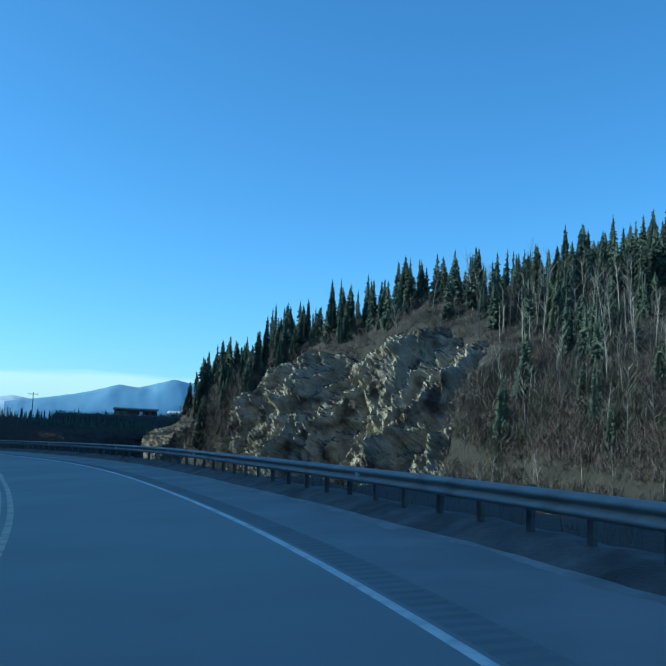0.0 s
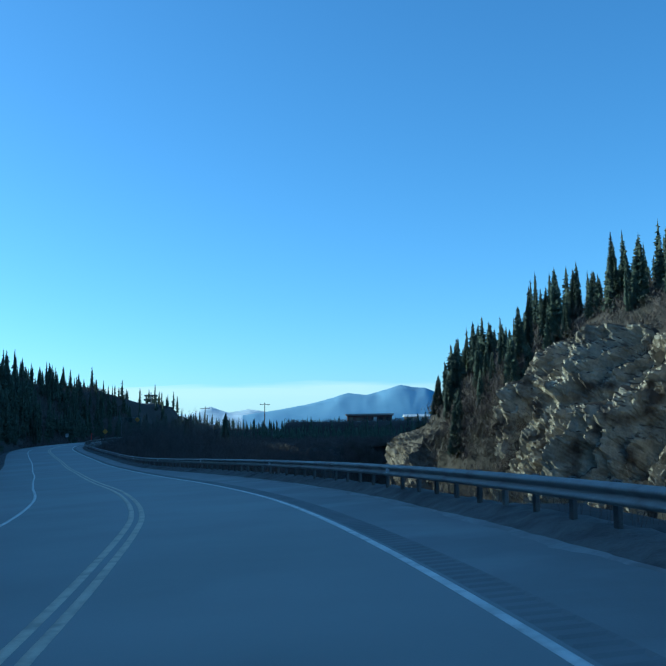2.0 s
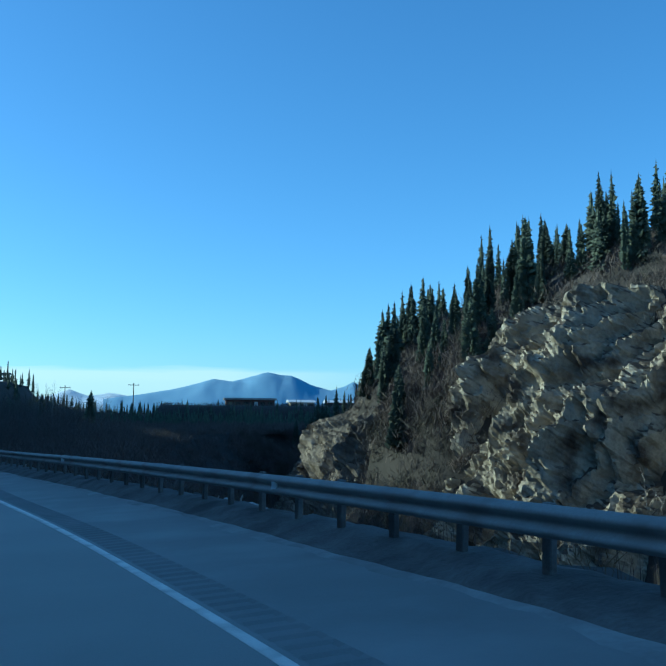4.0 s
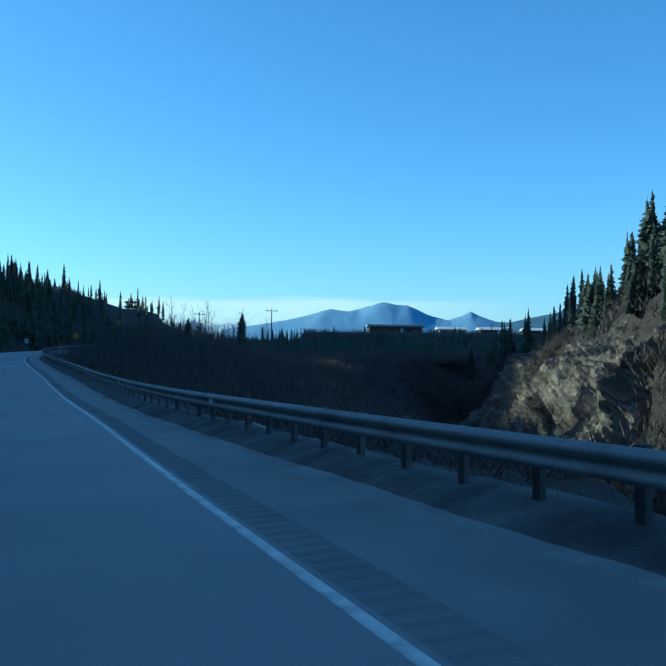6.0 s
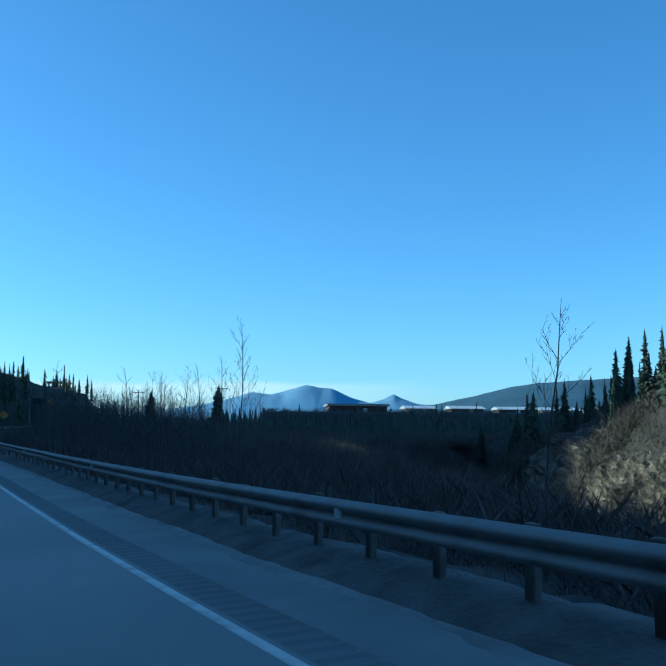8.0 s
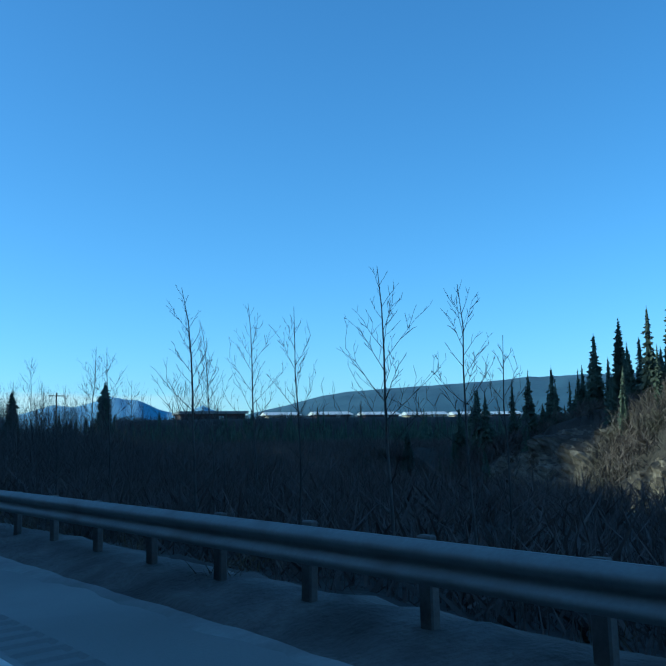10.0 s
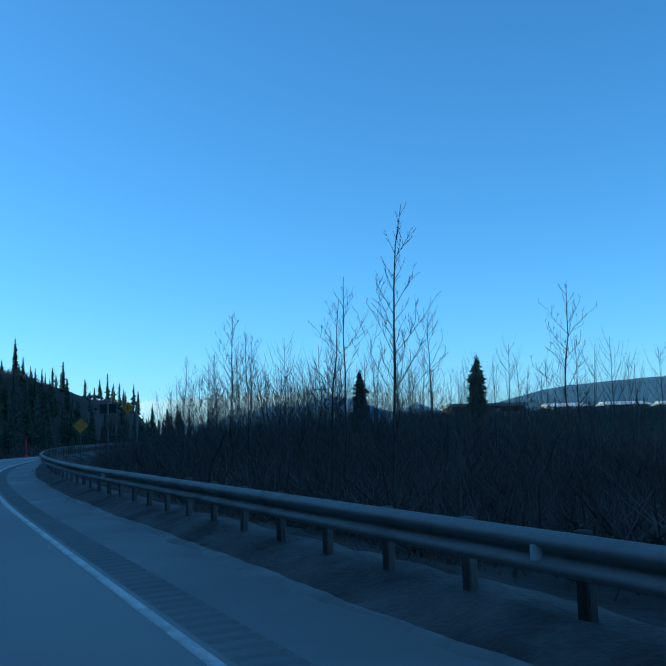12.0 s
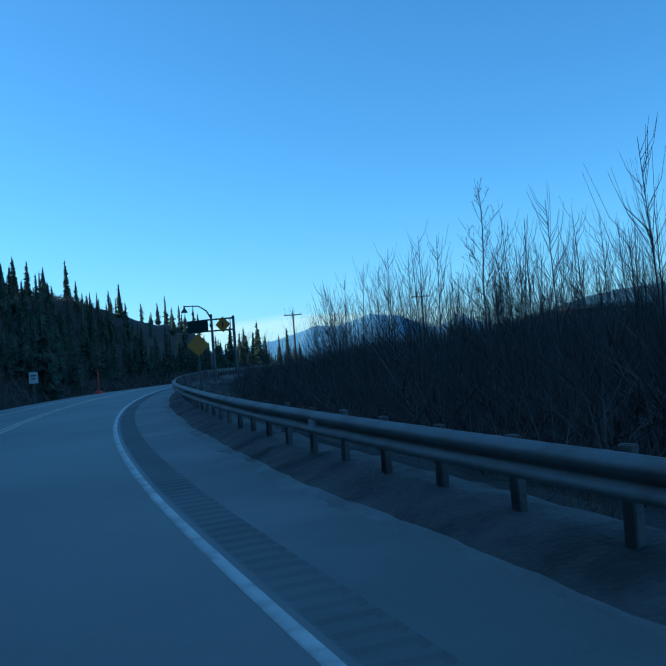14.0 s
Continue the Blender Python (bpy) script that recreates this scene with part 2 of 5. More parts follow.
def bank_coords(x, y):
    """Metres inland of the foot of the far bank, and the foot's y there."""
    shape = np.shape(x)
    p = np.stack([np.ravel(x), np.ravel(y)], 1)
    best, dist = np.zeros(len(p), int), np.full(len(p), 1e18)
    for k in range(0, len(FOOT), 2):
        q = ((p - FOOT[k]) ** 2).sum(1)
        near = q < dist
        best[near], dist[near] = k, q[near]
    off = p - FOOT[best]
    across = off[:, 0] * FOOT_AHEAD[best, 1] - off[:, 1] * FOOT_AHEAD[best, 0]
    inland = np.where(across > 0, 1, -1) * np.sqrt(dist)
    return inland.reshape(shape), FOOT[best, 1].reshape(shape)


def bank_height(q, y):
    brow = np.interp(y, [0, 40, 70, 92, 105, 114, 123, 132, 146, 160, 186, 205, 218, 240], [4, 5, 6, 9, 13, 10, 9, 6, 4.5, 3, 1, -3, -6, -9])
    crest = np.interp(y, [-60, 40, 80, 105, 122, 148, 168, 186, 205, 225, 245], [30, 28, 24.5, 20, 16.5, 12, 7.5, 4, -1, -4, -5])
    steep = FLOOR + (brow - FLOOR) * soft_step(-6.5, 4.5, q)
    slope = np.maximum(q - 3.5, 0) * 0.85
    return np.where(q < 3.5, steep, np.minimum(steep + slope, crest + np.minimum(np.maximum(q - 20, 0) * 0.12, 12)))


def rock_top(y):
    """How far inland the bare rock reaches."""
    return np.interp(y, [128, 132, 174, 178], [5.0, 0.8, 0.8, 4.0])


def land(x, y, bare=False):
    """Height of the ground. bare: without the road's bed."""
    x, y = np.asarray(x, float), np.asarray(y, float)
    s, d = road_coords(x, y)
    k = np.clip(s / STEP, 0, len(LINE) - 1)
    idx = np.arange(len(LINE))
    zr = np.interp(k, idx, LINE[:, 2]) + np.interp(k, idx, TILT) * np.clip(d + np.interp(k, idx, E_OFF), -9, 6)
    rail = rail_off(s)
    # uphill side
    left = np.maximum(-10.2 - d, 0)
    cap = np.interp(y, [-60, 20, 60, 100, 145, 170, 208, 236, 290, 400], [19, 19, 19, 17, 17, 27, 25, 19, 17, 13]) + 2 * waves(x, y, 16, 2.0)
    cut = np.interp(y, [0, 60, 85, 160, 185, 240, 300], [1.2, 2.0, 2.8, 2.6, 1.5, 0.8, 0.5])
    rise = -0.45 * soft_step(0, 1.2, left) + np.maximum(left - 2.5, 0) * cut
    rise = np.where(rise > 12, 12 + (rise - 12) * 0.55, rise)
    rise = rise * (1 - soft_step(215, 245, y) * soft_step(-134, -110, x)) * (1 - soft_step(385, 440, y))
    uphill = zr + np.minimum(rise, cap) + 0.35 * waves(x, y, 2.3, 1.0) * soft_step(2, 5, left)
    # bench past the guard rail, then down to the river
    right = np.maximum(d - rail - 0.5, 0)
    width = np.interp(y, [-60, 40, 58, 75, 100, 116, 132, 150, 170, 190, 215, 245], [13, 12, 7, 4, 6, 11, 17, 20, 27, 40, 60, 90])
    bench = zr + 0.22 * (1 - soft_step(0.2, 1.4, right)) - 0.12 * np.minimum(right, 5) - 0.25 * soft_step(0.3, 2, right) + 0.3 * waves(x, y, 3.1, 4.0) * soft_step(1, 4, right)
    down = np.maximum(bench - np.maximum(right - width, 0) * 0.75, FLOOR)
    near = np.where(d < -10.2, uphill, np.where(d > rail + 0.5, down, zr))
    # far bank of the gorge, and the plain ahead
    q, fy_ = bank_coords(x, y)
    other = bank_height(q, fy_) + 0.5 * waves(x, y, 5.0, 3.0) * soft_step(2, 8, q)
    front = 262 + 6 * waves(x, y * 0, 22, 5.0) + np.maximum(-50 - x, 0) * 0.3
    plain = FLOOR + (6.9 - FLOOR) * soft_step(-22, 10, y - front) + 0 * y
    plain = np.where(x < -50, np.minimum(plain, zr + 1.2 + np.maximum(y - 300, 0) * 0.01), plain)
    z = np.where(d > 3, np.maximum(np.maximum(near, other), np.where(d > 12, plain, -99)), near)
    # the wide country
    wide = soft_step(350, 900, np.hypot(x + 30, y - 150))
    z = z * (1 - wide) + wide * (5 + 2 * waves(x, y, 300, 1.0))
    z = z + 13 * np.exp(-((x + 185) / 60) ** 2 - ((y - 540) / 60) ** 2)
    # unseen ridge added to the west, kept out of view, to shade the gorge
    back = -8.0 - 0.57 * (y - 18) - x
    z = z + 125 * soft_step(0, 55, back) * soft_step(189, 208, y) * (1 - soft_step(298, 316, y)) * (1 - soft_step(75, 130, back))
    if not bare:
        bed = soft_step(-11.0, -9.6, d) * (1 - soft_step(rail + 0.2, rail + 0.9, d))
        z = z - 0.5 * bed
        rocky = np.maximum.reduce([soft_step(a + 1.5, a + 5.5, fy_) * (1 - soft_step(b - 5.5, b - 1.5, fy_)) for a, b in ROCKY])
        z = z - 11.0 * rocky * soft_step(-8, -6, q) * (1 - soft_step(rock_top(fy_), rock_top(fy_) + 2.5, q))
    return z


# ------------------------------------------------------------------ small tools
def mesh_of(name, verts, faces, mat, smooth=False):
    me = bpy.data.meshes.new(name)
    if isinstance(faces, np.ndarray):
        verts, (count, sides) = np.asarray(verts, np.float32), faces.shape
        me.vertices.add(len(verts))
        me.vertices.foreach_set("co", verts.ravel())
        me.loops.add(count * sides)
        me.loops.foreach_set("vertex_index", faces.astype(np.int32).ravel())
        me.polygons.add(count)
        me.polygons.foreach_set("loop_start", np.arange(0, count * sides, sides, dtype=np.int32))
        me.update(calc_edges=True)
    else:
        me.from_pydata([tuple(v) for v in verts], [], [tuple(f) for f in faces])
    me.materials.append(mat)
    if smooth or isinstance(faces, np.ndarray):
        me.polygons.foreach_set("use_smooth", np.full(len(me.polygons), smooth))
    me.update()
    return me


def part(name, me, parent, label=""):
    ob = new(name, me)
    ob.parent = parent
    return tagged(ob, label) if label else ob


def grid_faces(rows, cols):
    k = np.arange((rows - 1) * (cols - 1))
    a = k // (cols - 1) * cols + k % (cols - 1)
    return np.stack([a, a + 1, a + cols + 1, a + cols], 1)


def ribbon(name, s, offsets, mat, ups=None, smooth=True):
    """A strip that follows the road; offsets and ups give its section from left to right."""
    ups = ups or [0.0] * len(offsets)
    cols = [road_at(s, d(s) if callable(d) else np.full(len(s), d), u) for d, u in zip(offsets, ups)]
    verts = np.stack(cols, 1).reshape(-1, 3)
    return mesh_of(name, verts, grid_faces(len(s), len(cols)), mat, smooth)


def box_bm(bm, x0, x1, y0, y1, z0, z1):
    vs = [bm.verts.new(p) for p in ((x0, y0, z0), (x1, y0, z0), (x1, y1, z0), (x0, y1, z0), (x0, y0, z1), (x1, y0, z1), (x1, y1, z1), (x0, y1, z1))]
    for f in ((3, 2, 1, 0), (4, 5, 6, 7), (0, 1, 5, 4), (1, 2, 6, 5), (2, 3, 7, 6), (3, 0, 4, 7)):
        bm.faces.new([vs[k] for k in f])


def bm_mesh(name, bm, mat, bevel=0.0):
    if bevel:
        bmesh.ops.bevel(bm, geom=bm.edges[:], offset=bevel, segments=1, affect="EDGES")
    me = bpy.data.meshes.new(name)
    bm.to_mesh(me)
    bm.free()
    me.materials.append(mat)
    return me


def box_mesh(name, size, mat, at=(0, 0, 0), bevel=0.0):
    bm = bmesh.new()
    (x, y, z), (a, b, c) = at, size
    box_bm(bm, x - a / 2, x + a / 2, y - b / 2, y + b / 2, z, z + c)
    return bm_mesh(name, bm, mat, bevel)


def tubes(paths, sides):
    """Verts and faces of tapered tubes; each path is a list of (point, radius)."""
    verts, faces = [], []
    ring = [(math.cos(2 * math.pi * k / sides), math.sin(2 * math.pi * k / sides)) for k in range(sides)]
    for path in paths:
        base = len(verts)
        for j, (p, r) in enumerate(path):
            a = path[max(j - 1, 0)][0]
            b = path[min(j + 1, len(path) - 1)][0]
            way = (Vector(b) - Vector(a)).normalized()
            side = way.cross(Vector((0.31, 0.17, 0.93)) if abs(way.z) < 0.9 else Vector((1, 0.1, 0))).normalized()
            other = way.cross(side)
            for c, s in ring:
                verts.append(tuple(Vector(p) + (side * c + other * s) * r))
        for j in range(len(path) - 1):
            for k in range(sides):
                a, b = base + j * sides + k, base + j * sides + (k + 1) % sides
                faces.append((a, b, b + sides, a + sides))
    return verts, faces


# ------------------------------------------------------------------ ground sheet
def axis(lo, hi, mid_lo, mid_hi, fine, grow=1.16):
    mid = np.arange(mid_lo, mid_hi + fine / 2, fine)
    out, step = [mid_hi], fine
    while out[-1] < hi:
        step *= grow
        out.append(out[-1] + step)
    low, step = [mid_lo], fine
    while low[-1] > lo:
        step *= grow
        low.append(low[-1] - step)
    return np.r_[low[1:][::-1], mid, out[1:]]


gx, gy = axis(-4600, 4600, -135, 75, 1.5), axis(-1500, 4800, -30, 330, 1.7)
GX, GY = np.meshgrid(gx, gy)
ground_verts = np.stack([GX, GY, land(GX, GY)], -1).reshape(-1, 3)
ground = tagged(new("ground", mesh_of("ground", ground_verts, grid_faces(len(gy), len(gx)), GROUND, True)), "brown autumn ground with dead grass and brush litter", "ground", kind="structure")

# ------------------------------------------------------------------ road
S0, S1 = 30.0, float(RUN[-1]) - 5
s_road = np.arange(S0, S1, 1.0)
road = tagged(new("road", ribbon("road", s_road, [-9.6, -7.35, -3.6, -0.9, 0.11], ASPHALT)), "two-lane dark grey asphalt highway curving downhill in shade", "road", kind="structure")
s_close = np.arange(S0, S1, 0.25)


def streak_out(s):
    return rail_off(s) - 0.24 + 0.04 * np.sin(s * 0.9 + 1) * np.sin(s * 0.23) + 0.015 * np.sin(s * 4.3) + 0.01 * np.sin(s * 9.7)


def streak_in(s):
    wide = 0.17 + 0.12 * np.sin(s * 1.1) * np.sin(s * 0.31) + 0.03 * np.sin(s * 3.7) + 0.02 * np.sin(s * 11.0)
    return streak_out(s) - np.maximum(wide, 0.03)


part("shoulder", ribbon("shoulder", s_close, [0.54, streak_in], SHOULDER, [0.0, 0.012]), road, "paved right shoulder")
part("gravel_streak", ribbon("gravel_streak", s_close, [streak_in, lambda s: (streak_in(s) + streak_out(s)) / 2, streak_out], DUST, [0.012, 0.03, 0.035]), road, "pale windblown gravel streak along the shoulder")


def rumble():
    """Milled grooves, one every 0.3 m, just outside the edge line."""
    s = np.arange(62.0, 330.0, 0.06)
    depth = np.where((np.round(s / 0.06).astype(int) % 5) < 3, -0.019, 0.0)
    cols = [road_at(s, np.full(len(s), d), depth if 0.14 < d < 0.5 else up) for d, up in ((0.06, -0.004), (0.11, -0.001), (0.15, 0), (0.49, 0), (0.54, -0.001), (0.6, -0.004))]
    return mesh_of("rumble_strip", np.stack(cols, 1).reshape(-1, 3), grid_faces(len(s), 6), MILLED)


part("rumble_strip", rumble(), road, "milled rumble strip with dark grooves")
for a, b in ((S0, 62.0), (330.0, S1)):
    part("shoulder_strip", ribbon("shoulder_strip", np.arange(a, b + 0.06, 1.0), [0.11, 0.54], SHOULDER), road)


def berm():
    """Loose dirt that has gathered under the rail, higher than the pavement."""
    s = np.arange(S0, S1, 0.3)
    rough = np.random.default_rng(77)
    prof = ((None, 0.033), (-0.12, 0.07), (0.06, 0.13), (0.25, 0.185), (0.5, 0.2), (0.8, 0.12), (1.3, -0.12))
    cols = []
    for j, (d, up) in enumerate(prof):
        off = streak_out(s) if d is None else rail_off(s) + d
        lump = 0.02 * np.sin(s * 1.3 + j) * np.sin(s * 0.37 + 2 * j) + 0.02 * np.sin(s * 5.1 + 1.7 * j) * np.sin(s * 2.3 - j) + rough.normal(0, 0.012, len(s))
        cols.append(road_at(s, off, up + (lump if j else 0)))
    return mesh_of("shoulder_edge", np.stack(cols, 1).reshape(-1, 3), grid_faces(len(s), len(prof)), GRAVEL, True)


part("shoulder_edge", berm(), road, "dark dirt heaped under the guard rail")
part("left_verge", ribbon("left_verge", s_road, [-11.2, -10.4, -9.6], GRAVEL, [-0.5, -0.12, 0.0]), road, "gravel verge")


def narrowing(s):
    """The lanes draw in a little towards the bend."""
    return np.interp(s, [RUN_START + k for k in (20, 26, 32, 38, 46, 60)], [-0.03, -0.07, -0.12, 0.0, 0.22, 0.3])


def line(name, d0, d1, mat, label, lanes):
    s = np.arange(S0, S1, 1.0)
    cols = [lambda s, d=d: d + lanes * narrowing(s) for d in (d0, d0 + 0.004, d1 - 0.004, d1)]
    part(name, ribbon(name, s, cols, mat, [0.0, 0.005, 0.005, 0.0]), road, label)


RUN_START = float(np.interp(0.0, WHEN, RUN))
line("edge_line", -0.055, 0.055, WHITE_LINE, "worn white edge line", 0)
line("edge_line", -7.305, -7.195, WHITE_LINE, "worn white edge line", 2)
line("centre_line", -4.035, -3.905, YELLOW_LINE, "worn yellow centre line", 1)
line("centre_line", -3.785, -3.655, YELLOW_LINE, "worn yellow centre line", 1)


def cut_slope(y0, y1, d0, d1, label):
    """Bare dirt face of the road cut."""
    s_all, _ = road_coords(np.interp([y0, y1], EDGE_XY[:, 1], EDGE_XY[:, 0]), np.array([y0, y1]))
    s, d = np.arange(s_all[0], s_all[1], 0.6), np.linspace(d0, d1, 22)
    P = np.stack([road_at(s, np.full(len(s), v)) for v in d], 1)
    X, Y = P[..., 0], P[..., 1]
    edge = np.minimum(soft_step(0, 6, s - s[0]), soft_step(0, 6, s[-1] - s))[:, None] * soft_step(0, 1.5, d - d1)[None, :]
    rough = np.array([noise.fractal(Vector((x / 2.4, y / 2.4, 1.0)), 1.0, 2.0, 5) for x, y in zip(X.ravel(), Y.ravel())]).reshape(X.shape)
    Z = land(X, Y) - 0.5 + (0.85 + 0.35 * rough) * edge
    tagged(new("cut_slope", mesh_of("cut_slope", np.stack([X, Y, Z], -1).reshape(-1, 3), grid_faces(*X.shape), DIRT, True)), label, "slope", kind="structure")


cut_slope(38, 84, -12.2, -18.5, "bare pale brown dirt face of the road cut")
cut_slope(88, 128, -12.2, -16.5, "bare pale brown dirt face of the road cut")

# ------------------------------------------------------------------ guard rail
RAIL_TOP = 0.80
# depth towards the road and height of the W-shaped beam, and back again along its inner face
section = [(0.0, 0.0), (-0.012, -0.012), (-0.075, -0.045), (-0.083, -0.07), (-0.075, -0.095), (-0.01, -0.135), (0.0, -0.155), (-0.01, -0.175), (-0.075, -0.215), (-0.083, -0.24), (-0.075, -0.265), (-0.012, -0.298), (0.0, -0.31)]
section = [(d, z * 0.88) for d, z in section]
section = section + [(d + 0.012, z) for d, z in section[::-1]]


def beam(s0, s1):
    s = np.linspace(s0, s1, 5)
    cols = [road_at(s, rail_off(s) + d, RAIL_TOP + z) for d, z in section + section[:1]]
    return mesh_of("beam", np.stack(cols, 1).reshape(-1, 3), grid_faces(len(s), len(cols)), STEEL, True)


guard_rail = tagged(new("guard_rail"), "weathered steel W-beam guard rail on wooden posts along the road", "guard rail")
guard_rail.location = road_at(120.0, rail_off(120.0)).tolist()


def keep(ob):
    """Parent to the guard rail while staying in place."""
    ob.parent = guard_rail
    ob.matrix_parent_inverse = Matrix.Translation(-guard_rail.location)
    return ob


for s0 in np.arange(40.0, S1 - 12, 3.81):
    keep(new("beam", beam(s0, s0 + 3.84)))


def post_mesh():
    bm = bmesh.new()
    box_bm(bm, -0.038, 0.038, -0.065, 0.065, -0.5, 0.765)
    return bm_mesh("post", bm, POST_WOOD, 0.012)


def block_mesh():
    bm = bmesh.new()
    box_bm(bm, -0.04, 0.04, -0.09, 0.09, -0.12, 0.125)
    return bm_mesh("spacer_block", bm, POST_WOOD, 0.012)


POST, BLOCK = post_mesh(), block_mesh()
REFLECT = material("white_reflector", (0.6, 0.6, 0.6), (0.75, 0.75, 0.75), 5, 50, 0.3, 0.0)
TAB = box_mesh("reflector", (0.005, 0.09, 0.1), REFLECT)
rng = random.Random(4)
for n, s0 in enumerate(np.arange(165.15 - 91 * 1.368, S1 - 14, 1.368)):
    yaw = math.atan2(*np.interp(s0, RUN, AHEAD[:, 1]).reshape(1), *np.interp(s0, RUN, AHEAD[:, 0]).reshape(1))
    for name, me, off, up in (("post", POST, 0.30, rng.uniform(-0.03, 0.02)), ("spacer_block", BLOCK, 0.115, 0.645)):
        p = keep(new(name, me))
        x, y, z = road_at(s0, rail_off(s0) + off, up)
        p.matrix_basis = Matrix.Translation((x, y, z)) @ Euler((rng.uniform(-0.02, 0.02), rng.uniform(-0.02, 0.02), yaw - math.pi / 2)).to_matrix().to_4x4()
    if n % 11 == 3:
        p = keep(tagged(new("reflector", TAB), "small white reflector tab"))
        x, y, z = road_at(s0, rail_off(s0) - 0.07, 0.62)
        p.matrix_basis = Matrix.Translation((x, y, z)) @ Euler((0, 0, yaw)).to_matrix().to_4x4()


# ------------------------------------------------------------------ rock of the far bank
TILTED = Euler((0.5, 0.35, 0.6)).to_matrix()
TURNED = Euler((-0.35, 0.6, 1.4)).to_matrix()


def craggy(x, y, z):
    """Slanting, jointed unevenness of broken rock in metres."""
    v = Vector((x, y, z))
    w = v + noise.noise_vector(v / 3.0) * 0.8
    a, b = TILTED @ w, TURNED @ w
    long = noise.ridged_multi_fractal(Vector((a.x / 2.2, a.y / 2.6, a.z / 5.0)), 0.9, 2.1, 4, 1.0, 2.0)
    blocks = 0.34 * noise.cell(Vector((b.x / 1.1, b.y / 1.4, b.z / 2.0))) + 0.22 * noise.cell(Vector((a.x / 0.5, a.y / 0.55, a.z / 0.9)))
    return 0.7 * long + blocks + 0.3 * noise.fractal(v * 1.1, 0.9, 2.1, 4)


def tooth(v):
    """A wave of straight flanks, the far one steeper, 0 to 1."""
    f = v - math.floor(v)
    return f / 0.62 if f < 0.62 else (1 - f) / 0.38


def buttress(run, x, y, z):
    """Large slanting ribs and the hollows between them, in metres."""
    warp = 2.4 * noise.noise(Vector((x / 6.5, y / 6.5, z / 8.0))) + 0.9 * noise.noise(Vector((x / 2.1, y / 2.1, z / 2.6 + 9)))
    big = tooth((run + 0.62 * z + warp) / 7.4)
    small = tooth((run + 0.2 * z - 1.6 * warp + 3.1) / 2.7)
    ledge = tooth((z + 0.35 * run + 1.2 * warp) / 3.6)
    return 3.3 * big + 0.8 * small + 0.6 * ledge - 2.5


def cliff(name, y0, y1, q0, q1, relief, gullies, label, stone=ROCK):
    """A face of rock along the foot line between y0 and y1, from q0 to q1 metres inland. gullies: (y, half width, depth)."""
    ks = [k for k in range(len(FOOT)) if y0 <= FOOT[k, 1] <= y1]
    run = np.r_[0, np.cumsum(np.linalg.norm(np.diff(FOOT[ks], axis=0), axis=1))]
    along = np.arange(0, run[-1], 0.24)
    fx_, fy_ = np.interp(along, run, FOOT[ks, 0]), np.interp(along, run, FOOT[ks, 1])
    tx, ty = np.interp(along, run, FOOT_AHEAD[ks, 0]), np.interp(along, run, FOOT_AHEAD[ks, 1])
    tx, ty = (np.convolve(np.pad(v, 24, mode="edge"), np.ones(49) / 49, "valid") for v in (tx, ty))
    fine = np.linspace(q0, q1, 300)
    rise = bank_height(fine, np.full(300, (y0 + y1) / 2))
    length = np.r_[0, np.cumsum(np.hypot(np.diff(fine), np.diff(rise)))]
    qs = np.interp(np.arange(0, length[-1], 0.25), length, fine)
    X = fx_[:, None] + ty[:, None] * qs
    Y = fy_[:, None] - tx[:, None] * qs
    Z = bank_height(np.broadcast_to(qs, X.shape), np.broadcast_to(fy_[:, None], X.shape))
    edge = np.minimum(soft_step(0, 4, along), soft_step(0, 4, along[-1] - along))[:, None] * soft_step(0, 2.5, q1 - qs)[None, :]
    hollow = sum((-deep * np.exp(-((fy_ - at) / half) ** 2) for at, half, deep in gullies), np.zeros(len(fy_)))
    verts, jag = np.zeros((*X.shape, 3)), random.Random(int(y0))
    for i in range(X.shape[0]):
        nx, ny = -ty[i], tx[i]
        for j in range(X.shape[1]):
            x, y, z = X[i, j], Y[i, j], Z[i, j]
            amount = (relief * (buttress(along[i], x, y, z) + 0.75 * craggy(x, y, z) - 0.5) + hollow[i] * (1 - 0.5 * soft_step(8, 14, z))) * (0.6 + 0.4 * edge[i, j]) - 2.2 * (1 - edge[i, j]) + 0.4
            side = 0.5 * relief * noise.noise(Vector((x / 2.2, y / 2.2, z / 3 + 40))) * edge[i, j]
            amount += jag.gauss(0, 0.07)
            verts[i, j] = (x + nx * amount + tx[i] * side, y + ny * amount + ty[i] * side, z + 0.3 * amount)
    return tagged(new(name, mesh_of(name, verts.reshape(-1, 3), grid_faces(*X.shape), stone)), label, "cliff")


cliff("rock_cliff", 95, 127, -4.5, 8.5, 1.0, ((109.8, 3.0, 3.8), (99, 2.5, 1.2), (121.5, 1.6, 1.5), (116.5, 2.5, -1.2), (104.5, 1.6, -1.2)), "sunlit tan fractured rock cliff over the gorge")
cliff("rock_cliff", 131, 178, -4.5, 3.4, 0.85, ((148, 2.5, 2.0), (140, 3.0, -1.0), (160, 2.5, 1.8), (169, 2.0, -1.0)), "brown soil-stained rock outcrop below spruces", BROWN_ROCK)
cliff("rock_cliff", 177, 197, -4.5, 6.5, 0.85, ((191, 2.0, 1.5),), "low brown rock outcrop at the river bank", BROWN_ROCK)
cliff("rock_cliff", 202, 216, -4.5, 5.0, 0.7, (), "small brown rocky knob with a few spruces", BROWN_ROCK)


